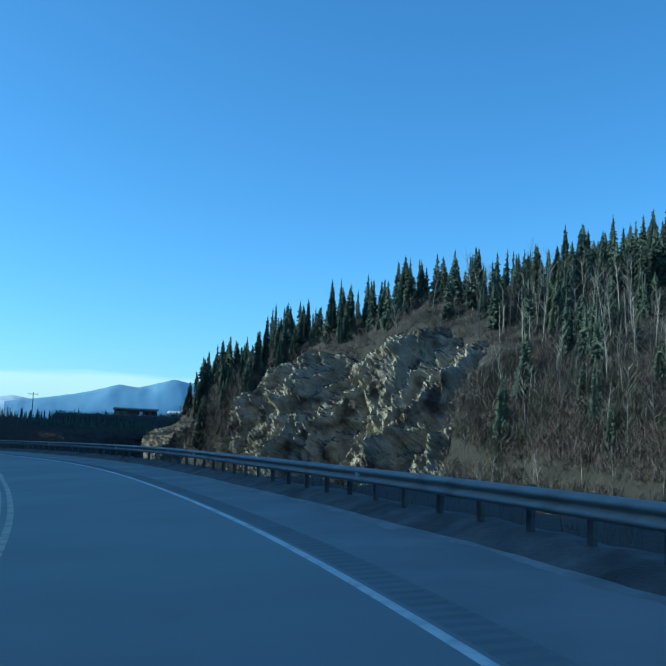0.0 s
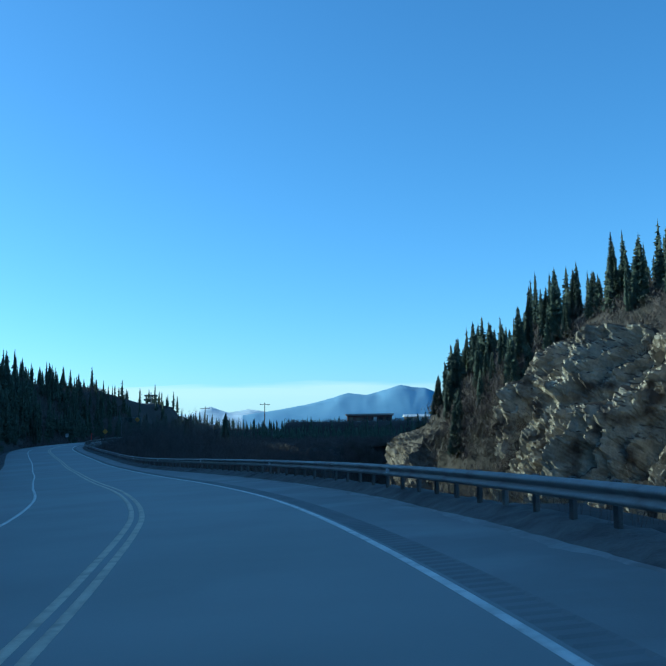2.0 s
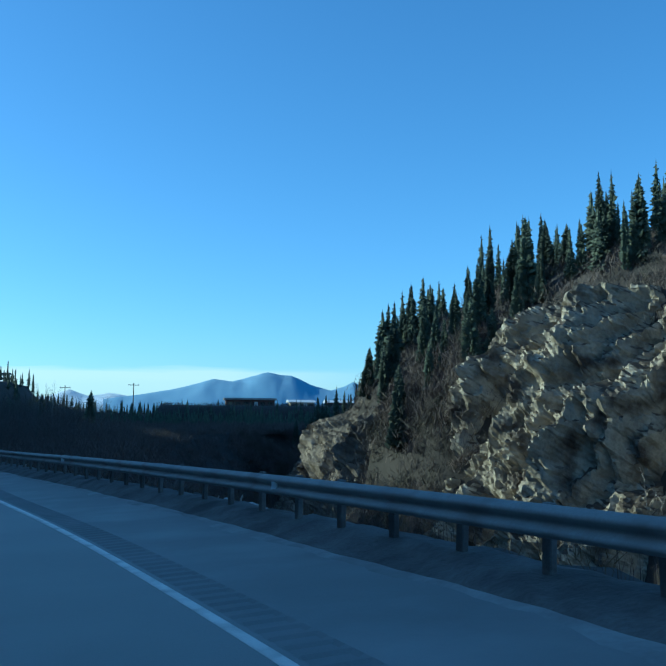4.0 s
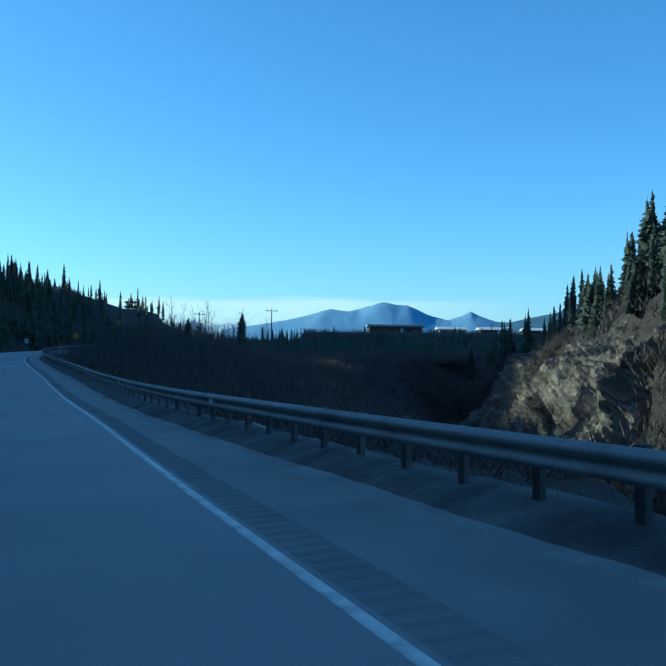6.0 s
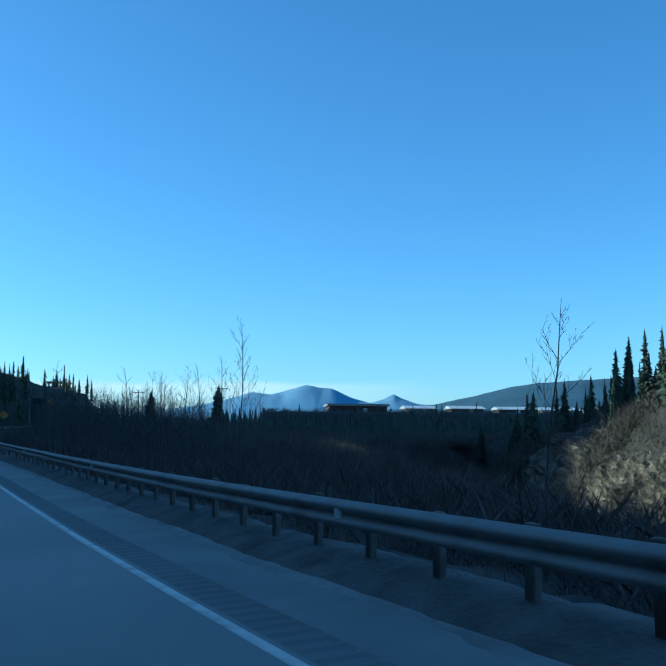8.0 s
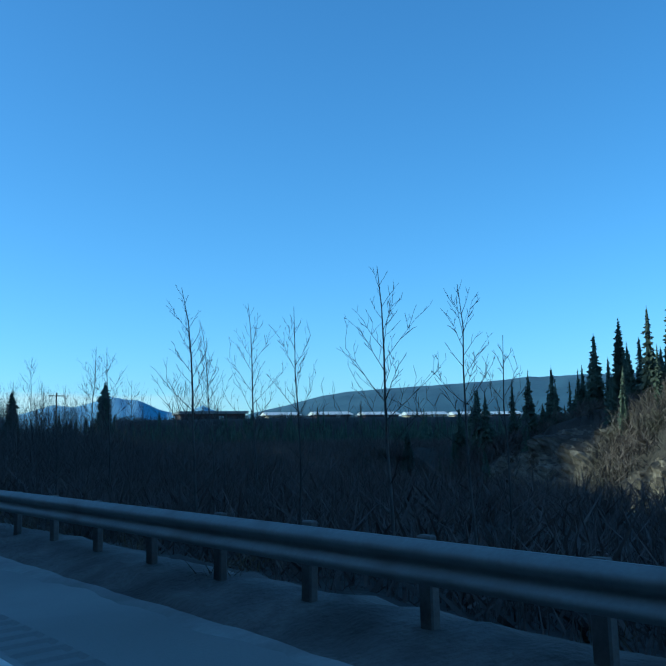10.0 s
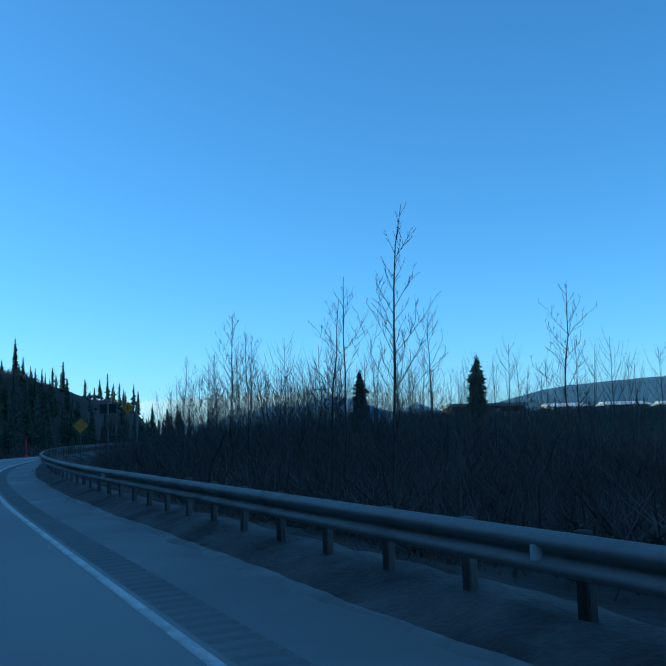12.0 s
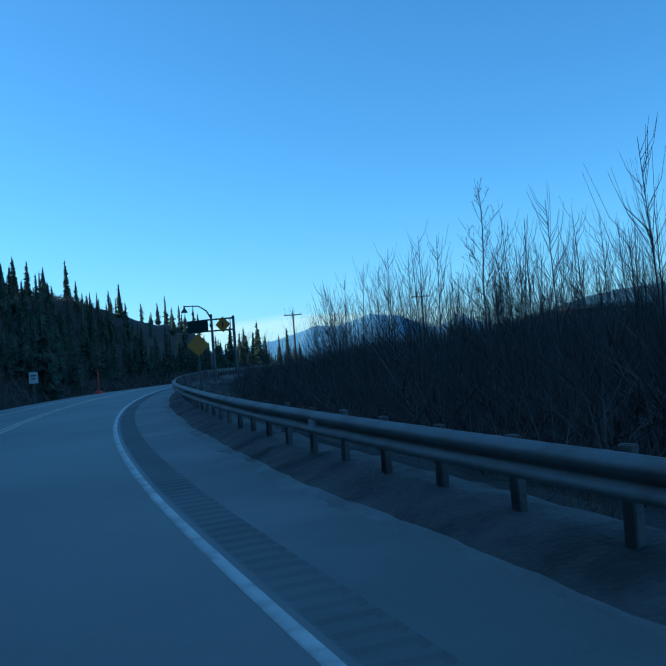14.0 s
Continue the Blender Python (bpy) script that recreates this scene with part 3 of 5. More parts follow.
# ------------------------------------------------------------------ trees
def spruce_meshes(seed, slender, boughs, core):
    """Trunk and crown of a spruce one metre high: ragged drooping boughs round a dense core."""
    r = random.Random(seed)
    trunk = tubes([[((0, 0, -0.03), 0.016), ((0.003, 0, 0.4), 0.011), ((0, 0.002, 0.97), 0.002)]], 6)
    verts, faces = [], []
    lean = [r.uniform(0.75, 1.2) for _ in range(9)]
    thin = [r.uniform(0.72, 1.15) for _ in range(14)]

    def girth(h, a):
        band = h * 13
        k = min(int(band), 12)
        f = band - k
        return slender * ((1 - h) ** 0.75 * (0.55 + 0.45 * min(h / 0.12, 1)) + 0.02) * (thin[k] * (1 - f) + thin[k + 1] * f) * lean[int(a * 9 / (2 * math.pi)) % 9]

    rows = max(core, 4)
    for k in range(rows):
        h = 0.07 + 0.86 * k / (rows - 1)
        for b in range(7):
            a = 2 * math.pi * (b + 0.5 * (k % 2)) / 7
            g = 0.5 * girth(h, a % (2 * math.pi)) * r.uniform(0.6, 1.2)
            verts.append((math.cos(a) * g, math.sin(a) * g, h + r.uniform(-0.02, 0.02)))
    for k in range(rows - 1):
        for b in range(7):
            i, j = k * 7 + b, k * 7 + (b + 1) % 7
            faces += [(i, j, j + 7), (i, j + 7, i + 7)]
    for _ in range(boughs):
        h = 0.05 + 0.92 * (1 - math.sqrt(r.uniform(0.0, 1.0) * 0.985)) ** 0.85
        a = r.uniform(0, 2 * math.pi)
        long = girth(h, a) * r.uniform(0.65, 1.15) + 0.006
        drop = long * r.uniform(0.15, 0.7) * (1.15 - h)
        wide, mid = long * r.uniform(0.11, 0.24) + 0.004, long * r.uniform(0.5, 0.72)
        ca, sa = math.cos(a), math.sin(a)
        i = len(verts)
        verts += [(ca * long * 0.15, sa * long * 0.15, h + 0.015), (ca * mid - sa * wide, sa * mid + ca * wide, h - drop - 0.008), (ca * long, sa * long, h - drop * 0.75), (ca * mid + sa * wide, sa * mid - ca * wide, h - drop - 0.008)]
        faces += [(i, i + 1, i + 2), (i, i + 2, i + 3)]
    i = len(verts)
    verts += [(0.005, 0, 0.93), (-0.004, 0.005, 0.93), (-0.004, -0.005, 0.93), (0, 0, 1.0)]
    faces += [(i, i + 1, i + 3), (i + 1, i + 2, i + 3), (i + 2, i, i + 3)]
    return mesh_of("trunk", *trunk, BARK), mesh_of("crown", verts, faces, NEEDLES)


WIDTHS = (0.165, 0.14, 0.18, 0.12, 0.155, 0.2, 0.15, 0.105)
SPRUCES = [spruce_meshes(k, w, 950, 12) for k, w in enumerate(WIDTHS)]
FAR_SPRUCES = [spruce_meshes(60 + k, w, 240, 8) for k, w in enumerate(WIDTHS)]
TINY_SPRUCES = [spruce_meshes(160 + k, w * 1.1, 60, 5) for k, w in enumerate(WIDTHS)]
tree_rng = random.Random(11)


def spruce(x, y, height, label="dark green spruce with drooping boughs on the slope", group="spruces", kind=None):
    z = float(land(x, y))
    trunk, crown = SPRUCES[tree_rng.randrange(len(SPRUCES)) if kind is None else kind]
    tree = tagged(new("spruce_tree"), label, "tree", group)
    tree.matrix_basis = Matrix.Translation((x, y, z - 0.1)) @ Euler((tree_rng.gauss(0, 0.03), tree_rng.gauss(0, 0.03), tree_rng.uniform(0, 6.28))).to_matrix().to_4x4() @ Matrix.Scale(height, 4)
    part("trunk", trunk, tree)
    part("crown", crown, tree)
    return tree


def bare_tree_meshes(seed, bushy):
    """Trunk and leafless limbs of an aspen or birch one metre high."""
    r = random.Random(seed)
    sway = [Vector((r.gauss(0, 0.006), r.gauss(0, 0.006), 0)) for _ in range(9)]
    spine, p = [], Vector((0, 0, -0.03))
    for k in range(9):
        spine.append((p.copy(), 0.0058 * (1 - k / 8) ** 0.85 + 0.0008))
        p = p + Vector((0, 0, 0.129)) + sway[k]
    limbs = []

    def grow(start, way, long, rad, steps, lift):
        path, q = [], start.copy()
        for k in range(steps + 1):
            path.append((q.copy(), max(rad * (1 - 0.8 * k / steps), 0.0005)))
            q = q + way * (long / steps)
            way = (way + Vector((r.gauss(0, 0.07), r.gauss(0, 0.07), lift))).normalized()
        limbs.append(path)
        return path, way

    def fork(way, spread):
        a = r.uniform(0, 6.28)
        return (way + Vector((math.cos(a), math.sin(a), r.uniform(0.0, 0.5))) * spread).normalized()

    count = int(24 * bushy)
    for b in range(count):
        h = 0.2 + 0.77 * (b + r.random()) / count
        j = min(int((h + 0.03) / 0.129), 7)
        start = spine[j][0].lerp(spine[j + 1][0], min((h + 0.03) / 0.129 - j, 1))
        a, tilt = b * 2.4 + r.uniform(-0.5, 0.5), r.uniform(0.7, 1.05) * (1.05 - 0.35 * h)
        long = (0.3 * (1 - h) ** 0.7 + 0.03) * r.uniform(0.5, 1.1) * min(0.5 + 2.2 * (h - 0.15), 1)
        main, way = grow(start, Vector((math.cos(a) * math.sin(tilt), math.sin(a) * math.sin(tilt), math.cos(tilt))), long, 0.0022 * (1 - h * 0.55), 4, 0.05)
        for k in (1, 2, 2, 3, 3, 4) if long > 0.1 else (2, 3):
            side, w2 = grow(main[k][0], fork(way, 0.75), long * r.uniform(0.2, 0.42), 0.001, 2, 0.08)
            for _ in range(2 if long > 0.1 else 0):
                grow(side[r.choice((1, 2))][0], fork(w2, 0.7), long * r.uniform(0.08, 0.18), 0.0007, 1, 0.0)
    return mesh_of("trunk", *tubes([spine], 6), PALE_BARK, True), mesh_of("crown", *tubes(limbs, 3), PALE_BARK)


BARES = [bare_tree_meshes(30 + k, b) for k, b in enumerate((1.0, 1.3, 0.8, 1.6, 1.1, 1.9))]


def bare_tree(x, y, height, kind=None, label="leafless grey aspen with upswept thin limbs", group="bare trees"):
    z = float(land(x, y))
    trunk, limbs = BARES[tree_rng.randrange(len(BARES)) if kind is None else kind]
    tree = tagged(new("bare_tree"), label, "tree", group)
    wide = tree_rng.uniform(0.8, 1.05)
    tree.matrix_basis = Matrix.Translation((x, y, z - 0.1)) @ Euler((tree_rng.gauss(0, 0.03), tree_rng.gauss(0, 0.03), tree_rng.uniform(0, 6.28))).to_matrix().to_4x4() @ Matrix.Diagonal((height * wide, height * wide, height, 1))
    part("trunk", trunk, tree)
    part("crown", limbs, tree)
    return tree


def top_tree(kind, x, y, top, *more):
    """A tree at a known place whose tip is at the given height."""
    return kind(x, y, top - float(land(x, y)) + 0.1, *more)


for x, y, top in ((-46.9, 190.7, 7.3), (-53.8, 189.5, 6.5)):
    top_tree(spruce, x, y, top, "lone dark spruce standing in bare brush", "lone spruces", 5)
for x, y, top in ((-4.5, 143.9, 12.1), (-1.2, 149.6, 17.5), (7.2, 147.8, 21.2), (11.5, 150.3, 23.0), (15.1, 122.3, 23.2), (14.6, 137.2, 22.8), (-4.3, 185.5, 12.0), (-1.1, 168.4, 14.0), (-1.8, 141.6, 16.7), (47.0, 99.3, 30.0)):
    top_tree(spruce, x, y, top)
for x, y, top, kind in ((-35.1, 118.0, 4.6, 1), (-28.9, 105.9, 3.3, 2), (-52.6, 154.0, 6.5, 1), (-57.9, 167.6, 6.5, 5), (-57.4, 168.6, 6.0, 3), (-57.3, 167.4, 5.8, 5), (-58.5, 168.3, 5.2, 3), (-44.0, 149.6, 5.2, 2), (-46.1, 168.7, 7.4, 0), (-50.6, 175.5, 7.5, 4), (-41.5, 130.7, 4.2, 1), (-40.1, 128.2, 3.4, 2), (-39.1, 126.1, 3.7, 0), (-38.5, 124.3, 3.1, 4), (-40.4, 143.7, 5.4, 1), (-39.2, 143.1, 5.9, 0), (-62.0, 179.2, 6.3, 3), (-37.8, 125.4, 2.6, 2), (-47.5, 160.0, 4.4, 4), (-53.6, 157.5, 5.7, 2), (-54.0, 158.6, 5.4, 0)):
    top_tree(bare_tree, x, y, top, kind)


def scatter(count, zone, gap, seed):
    """Random places of a zone (x0, x1, y0, y1, test of x, y, beside, inland), no two nearer than gap."""
    g = np.random.default_rng(seed)
    x0, x1, y0, y1, test = zone
    x, y = g.uniform(x0, x1, count * 25), g.uniform(y0, y1, count * 25)
    ok = test(x, y, road_coords(x, y)[1], bank_coords(x, y)[0])
    made = []
    for a, b in zip(x[ok].tolist(), y[ok].tolist()):
        if len(made) < count and all((a - u) ** 2 + (b - v) ** 2 > gap * gap for u, v in made):
            made.append((a, b))
    return made


def on_right_hill(x, y, d, q):
    return (q > np.where(y > 131, 3.0, 7.0)) & (q < 34) & ((q > 9) | (y > 118))


for x, y in scatter(165, (-22, 66, 70, 212, on_right_hill), 1.5, 21):
    spruce(x, y, tree_rng.uniform(4.6, 8.2) if y < 170 else tree_rng.uniform(3.5, 6))
for x, y in scatter(75, (14, 56, 55, 106, lambda x, y, d, q: (q > 0.5) & (q < 18) & ((q > 8.5) | (y < 93))), 1.3, 23):
    spruce(x, y, tree_rng.uniform(3.4, 7.5))
for x, y in scatter(16, (-8, 12, 124, 136, lambda x, y, d, q: (q > 0.5) & (q < 9) & (y + 0.5 * q > 129)), 1.2, 24):
    spruce(x, y, tree_rng.uniform(4.5, 7.5))
for x, y in ((-17.6, 211), (-15.5, 213), (-12.0, 212), (-14, 209)):
    spruce(x, y, tree_rng.uniform(2.5, 4.5))


def on_left_hill(x, y, d, q):
    return (d > -46) & (d < np.where(y < 190, -15.0, -12.5)) & ((y < 222) | (x < -118))


for x, y in scatter(100, (-150, -35, 70, 300, on_left_hill), 2.2, 22):
    spruce(x, y, tree_rng.uniform(4.5, 8.5), "tall dark spruce in the shaded hillside forest", "forest spruces")


def joined_trees(name, places, label, seed, kind=FAR_SPRUCES):
    """Trees that nobody could count, as one mesh."""
    r = random.Random(seed)
    stock = []
    for _, me in kind:
        co, loops = np.empty(len(me.vertices) * 3), np.empty(len(me.loops), np.int32)
        me.vertices.foreach_get("co", co)
        me.loops.foreach_get("vertex_index", loops)
        stock.append((co.reshape(-1, 3), loops.reshape(len(me.polygons), -1)))
    vs, fs, base = [], [], 0
    for x, y, z, h in places:
        co, faces = stock[r.randrange(len(stock))]
        a = r.uniform(0, 6.28)
        vs.append(co @ np.array([[math.cos(a), math.sin(a), 0], [-math.sin(a), math.cos(a), 0], [0, 0, 1]]) * h + (x, y, z))
        fs.append(faces + base)
        base += len(co)
    return tagged(new(name, mesh_of(name, np.concatenate(vs), np.concatenate(fs), kind[0][1].materials[0])), label, "woods", kind="stuff")


far_seed = [5]


def far_places(count, x0, x1, y0, y1, h0, h1, test=None):
    far_seed[0] += 1
    g = np.random.default_rng(far_seed[0])
    x, y = g.uniform(x0, x1, count * 12), g.uniform(y0, y1, count * 12)
    if test:
        ok = test(x, y, road_coords(x, y)[1], bank_coords(x, y)[0])
        x, y = x[ok], y[ok]
    x, y = x[:count], y[:count]
    return list(zip(x.tolist(), y.tolist(), (land(x, y) - 0.1).tolist(), g.uniform(h0, h1, len(x)).tolist()))


joined_trees("distant_spruce_woods", far_places(1500, -60, 110, 228, 286, 2.0, 3.8, lambda x, y, d, q: (d > 15) & (land(x, y) > -14) & (land(x, y) < 5.2)), "shaded spruce woods on the far gorge wall", 7, TINY_SPRUCES)
joined_trees("rim_spruce_woods", far_places(80, -48, 130, 283, 311, 1.0, 2.3), "small spruces along the gorge rim before the buildings", 13, TINY_SPRUCES)
joined_trees("plain_spruce_woods", far_places(70, -50, 160, 325, 460, 1.5, 3.6, lambda x, y, d, q: d > 20), "scattered spruces among the buildings on the plain", 8, TINY_SPRUCES)
joined_trees("slope_spruce_woods", far_places(480, -20, 62, 84, 215, 4.0, 8.0, lambda x, y, d, q: (q > np.where((y > 92) & (y < 135), 8.5, 5)) & (q < 30)), "dense spruce woods on the sunny slope", 10)
joined_trees("roadside_spruce_woods", far_places(420, -130, -24, 55, 226, 5.0, 9.5, lambda x, y, d, q: (d > -30) & (d < np.where(y < 135, -15.5, -12.8))), "dense dark spruce woods above the road cut", 14)
joined_trees("low_spruce_woods", far_places(380, -150, -86, 200, 340, 4.0, 9.0, lambda x, y, d, q: (d > -75) & (d < -12.3)), "young spruces beside the road bend", 15)
joined_trees("far_rise_woods", far_places(170, -260, -110, 470, 590, 4, 7), "spruces on the far rise round the tower", 16, TINY_SPRUCES)
joined_trees("hill_spruce_woods", far_places(520, -230, -30, 20, 440, 5, 9, lambda x, y, d, q: (d > -110) & (d < -15.5) & ((y < 222) | (x < -118))), "dense dark spruce woods covering the hill", 9, TINY_SPRUCES)


# ------------------------------------------------------------------ brush
def thicket(name, centres, heights, stems, spread, mat, label, seed, thick=0.012):
    """Many thin bent stems with side twigs, as one mesh."""
    g = np.random.default_rng(seed)
    c = np.repeat(centres, stems, 0)
    h = np.repeat(heights, stems) * g.uniform(0.45, 1.05, len(c))
    root = c + np.c_[g.normal(0, spread * 0.4, (len(c), 2)), np.zeros(len(c))]
    a, lean = g.uniform(0, 2 * np.pi, len(c)), np.clip(np.abs(g.normal(0, 0.2, len(c))), 0, 0.34)
    out = np.c_[np.cos(a) * lean, np.sin(a) * lean, np.ones(len(c))]
    mid = root + out * (h * 0.5)[:, None] * [1, 1, 1]
    tip = mid + (out * [0.7, 0.7, 1] + np.clip(g.normal(0, 0.12, (len(c), 3)), -0.2, 0.2)) * (h * 0.5)[:, None]
    starts, ends, rad = [root, mid], [mid, tip], [np.full(len(c), thick), np.full(len(c), thick * 0.7)]
    for k in range(3):
        f = g.uniform(0.1, 0.9, len(c))[:, None]
        b = mid + (tip - mid) * f
        w = np.clip(g.normal(0, 0.4, (len(c), 3)), -0.7, 0.7) + out * [1, 1, 0.8]
        starts.append(b), ends.append(b + w * (h * g.uniform(0.12, 0.3, len(c)))[:, None]), rad.append(np.full(len(c), thick * 0.45))
    p, q, r = np.concatenate(starts), np.concatenate(ends), np.concatenate(rad)
    way = q - p
    side = np.cross(way, g.normal(0, 1, way.shape))
    side /= np.linalg.norm(side, axis=1)[:, None] + 1e-9
    other = np.cross(way, side)
    other /= np.linalg.norm(other, axis=1)[:, None] + 1e-9
    ring = [side * math.cos(t) + other * math.sin(t) for t in (0, 2.094, 4.189)]
    n = len(c)
    low = np.stack([p[:n] + ring[k][:n] * r[:n, None] for k in range(3)] + [q[:n] + ring[k][:n] * (r[:n, None] * 0.6) for k in range(3)], 1).reshape(-1, 3)
    i = np.arange(n)[:, None] * 6
    sleeves = np.concatenate([i + f for f in ([0, 1, 4], [0, 4, 3], [1, 2, 5], [1, 5, 4], [2, 0, 3], [2, 3, 5])])
    thin = np.stack([p[n:] + ring[k][n:] * r[n:, None] for k in range(3)] + [q[n:]], 1).reshape(-1, 3)
    i = np.arange(len(p) - n)[:, None] * 4 + len(low)
    verts, faces = np.concatenate([low, thin]), np.concatenate([sleeves] + [i + f for f in ([0, 1, 3], [1, 2, 3], [2, 0, 3])])
    return tagged(new(name, mesh_of(name, verts, faces, mat)), label, "brush", kind="stuff")


def sprays(name, centres, sizes, count, mat, label, seed, wide=0.045):
    """Low bushes as many slim upright twig blades, as one mesh."""
    g = np.random.default_rng(seed)
    c, h = np.repeat(centres, count, 0), np.repeat(sizes, count)
    root = c + np.c_[g.normal(0, 0.38, (len(c), 2)) * h[:, None], g.uniform(-0.1, 0.35, len(c)) * h]
    way = np.c_[g.normal(0, 0.42, (len(c), 2)), g.uniform(0.35, 1.0, len(c))] * (h * g.uniform(0.4, 0.8, len(c)))[:, None]
    side = np.cross(way, g.normal(0, 1, way.shape))
    side *= (wide * h * g.uniform(0.5, 1.3, len(c)) / (np.linalg.norm(side, axis=1) + 1e-9))[:, None]
    verts = np.stack([root - side, root + side, root + way], 1).reshape(-1, 3)
    faces = np.arange(len(c) * 3).reshape(-1, 3)
    return tagged(new(name, mesh_of(name, verts, faces, mat)), label, "brush", kind="stuff")


def spots(count, x0, x1, y0, y1, test, seed):
    g = np.random.default_rng(seed)
    x, y = g.uniform(x0, x1, count), g.uniform(y0, y1, count)
    s, d = road_coords(x, y)
    q, _ = bank_coords(x, y)
    ok = test(x, y, d - rail_off(s), d, q)
    x, y = x[ok], y[ok]
    return np.stack([x, y, land(x, y)], 1), g


def bed_of(c):
    """Metres past the guard rail."""
    s, d = road_coords(c[:, 0], c[:, 1])
    return d - rail_off(s)


def bench_depth(y):
    return np.interp(y, [-60, 75, 100, 116, 132, 150, 170, 190, 215, 245], [0, 0, 5, 12, 19, 24, 32, 44, 60, 90])


def deeper(c):
    """Brush grows taller away from the rail, past the bend."""
    s, d = road_coords(c[:, 0], c[:, 1])
    grow = np.interp(d - rail_off(s), [2.6, 6, 12, 20, 26, 34], [0.55, 1.05, 1.6, 1.7, 0.9, 0.5])
    return 1 + (grow - 1) * soft_step(158, 178, c[:, 1])


c, g = spots(21000, -95, -15, 88, 262, lambda x, y, r, d, q: (r > 2.6) & (r < bench_depth(y)), 41)
thicket("roadside_brush", c, g.uniform(0.8, 2.2, len(c)) * np.interp(c[:, 1], [88, 130, 148, 162, 262], [0.45, 0.6, 1.0, 1.5, 1.5]) * deeper(c), 3, 0.9, TWIGS, "dense leafless brown willow brush beside the road", 42, 0.006)
c, g = spots(16000, -95, -15, 96, 262, lambda x, y, r, d, q: (r > 3.2) & (r < bench_depth(y)), 54)
sprays("willow_undergrowth", c, g.uniform(1.0, 1.9, len(c)) * np.interp(c[:, 1], [96, 130, 150, 162, 225], [0.5, 0.6, 0.9, 1.25, 1.25]) * deeper(c), 44, TWIGS, "tangled leafless willow undergrowth beside the road", 55, 0.011)
c, g = spots(9000, -95, 130, 225, 276, lambda x, y, r, d, q: (d > 14) & ((y > 236) | (r > 20)), 56)
sprays("gorge_brush", c, g.uniform(0.6, 1.3, len(c)), 20, TWIGS, "bare brush on the far gorge wall", 57, 0.02)
c, g = spots(11000, -60, 40, -10, 200, lambda x, y, r, d, q: (r > 2.5) & (r < 14) & (y < 130), 43)
thicket("bank_brush", c, g.uniform(0.4, 1.2, len(c)), 3, 0.6, TWIGS, "low bare brush on the steep river bank", 44, 0.008)
c, g = spots(48000, -25, 75, 40, 236, lambda x, y, r, d, q: (q > -6) & (q < 28) & ((q > rock_top(y) + 0.8) | ~np.any([(y > a + 1.5) & (y < b - 1.5) for a, b in ROCKY], 0) | (np.sin(x * 91 + y * 57) > 0.9)), 45)
sprays("hillside_brush", c[:13500], g.uniform(0.6, 1.7, min(len(c), 13500)), 28, HILL_TWIGS, "bare brown brush on the sunny hillside", 46, 0.021)
c, g = spots(170000, -25, 75, 45, 215, lambda x, y, r, d, q: (q > -9) & (q < 6.5) & ~np.any([(y > a + 3.2) & (y < b - 3.2) for a, b in ROCKY], 0), 58)
sprays("slope_brush", c[:17000], g.uniform(0.7, 1.8, min(len(c), 17000)), 34, HILL_TWIGS, "bare brown brush and saplings on the steep bank", 59, 0.019)
c, g = spots(60000, 8, 72, 45, 97, lambda x, y, r, d, q: (q > -9) & (q < 9), 68)
sprays("foot_brush", c[:6500], g.uniform(0.8, 2.0, min(len(c), 6500)), 30, HILL_TWIGS, "tangled bare alder brush low on the steep bank", 69, 0.018)
c, g = spots(15000, -150, -15, 40, 310, lambda x, y, r, d, q: (d < np.where(y < 135, -16.5, -11.8)) & (d > np.where(y < 200, -30, -70)), 47)
thicket("uphill_brush", c, g.uniform(0.6, 2.0, len(c)), 2, 0.9, TWIGS, "bare undergrowth below the hillside spruces", 48, 0.025)
c, g = spots(9000, -120, 10, -10, 260, lambda x, y, r, d, q: ((r > 0.6) & (r < 2.5)) | ((d < -10.4) & (d > -14)), 49)
thicket("verge_grass", c, g.uniform(0.15, 0.4, len(c)), 5, 0.3, GRASS, "dry tan grass along the verge", 50, 0.005)
for x, y in scatter(40, (-80, -46, 158, 200, lambda x, y, d, q: (d > 4.5) & (d < 24)), 0.9, 51):
    bare_tree(x, y, tree_rng.uniform(0.65, 1.1) * np.interp(y, [158, 180, 200], [4.8, 4.6, 2.4]) * float(np.interp(road_coords(x, y)[1], [4.5, 11, 14], [0.4, 0.6, 1.0])), tree_rng.choice((3, 5, 1, 0)))
for x, y in scatter(14, (-60, -36, 122, 160, lambda x, y, d, q: (d > 5) & (d - 2 < bench_depth(y))), 2.0, 53):
    bare_tree(x, y, tree_rng.uniform(2.2, 3.6), tree_rng.choice((3, 5, 1)))
for x, y in scatter(45, (0, 70, 55, 112, lambda x, y, d, q: (q > 0) & (q < 20)), 1.6, 52):
    bare_tree(x, y, tree_rng.uniform(4.0, 7.5), tree_rng.choice((0, 2, 4)), "slender pale aspen without leaves on the hillside")


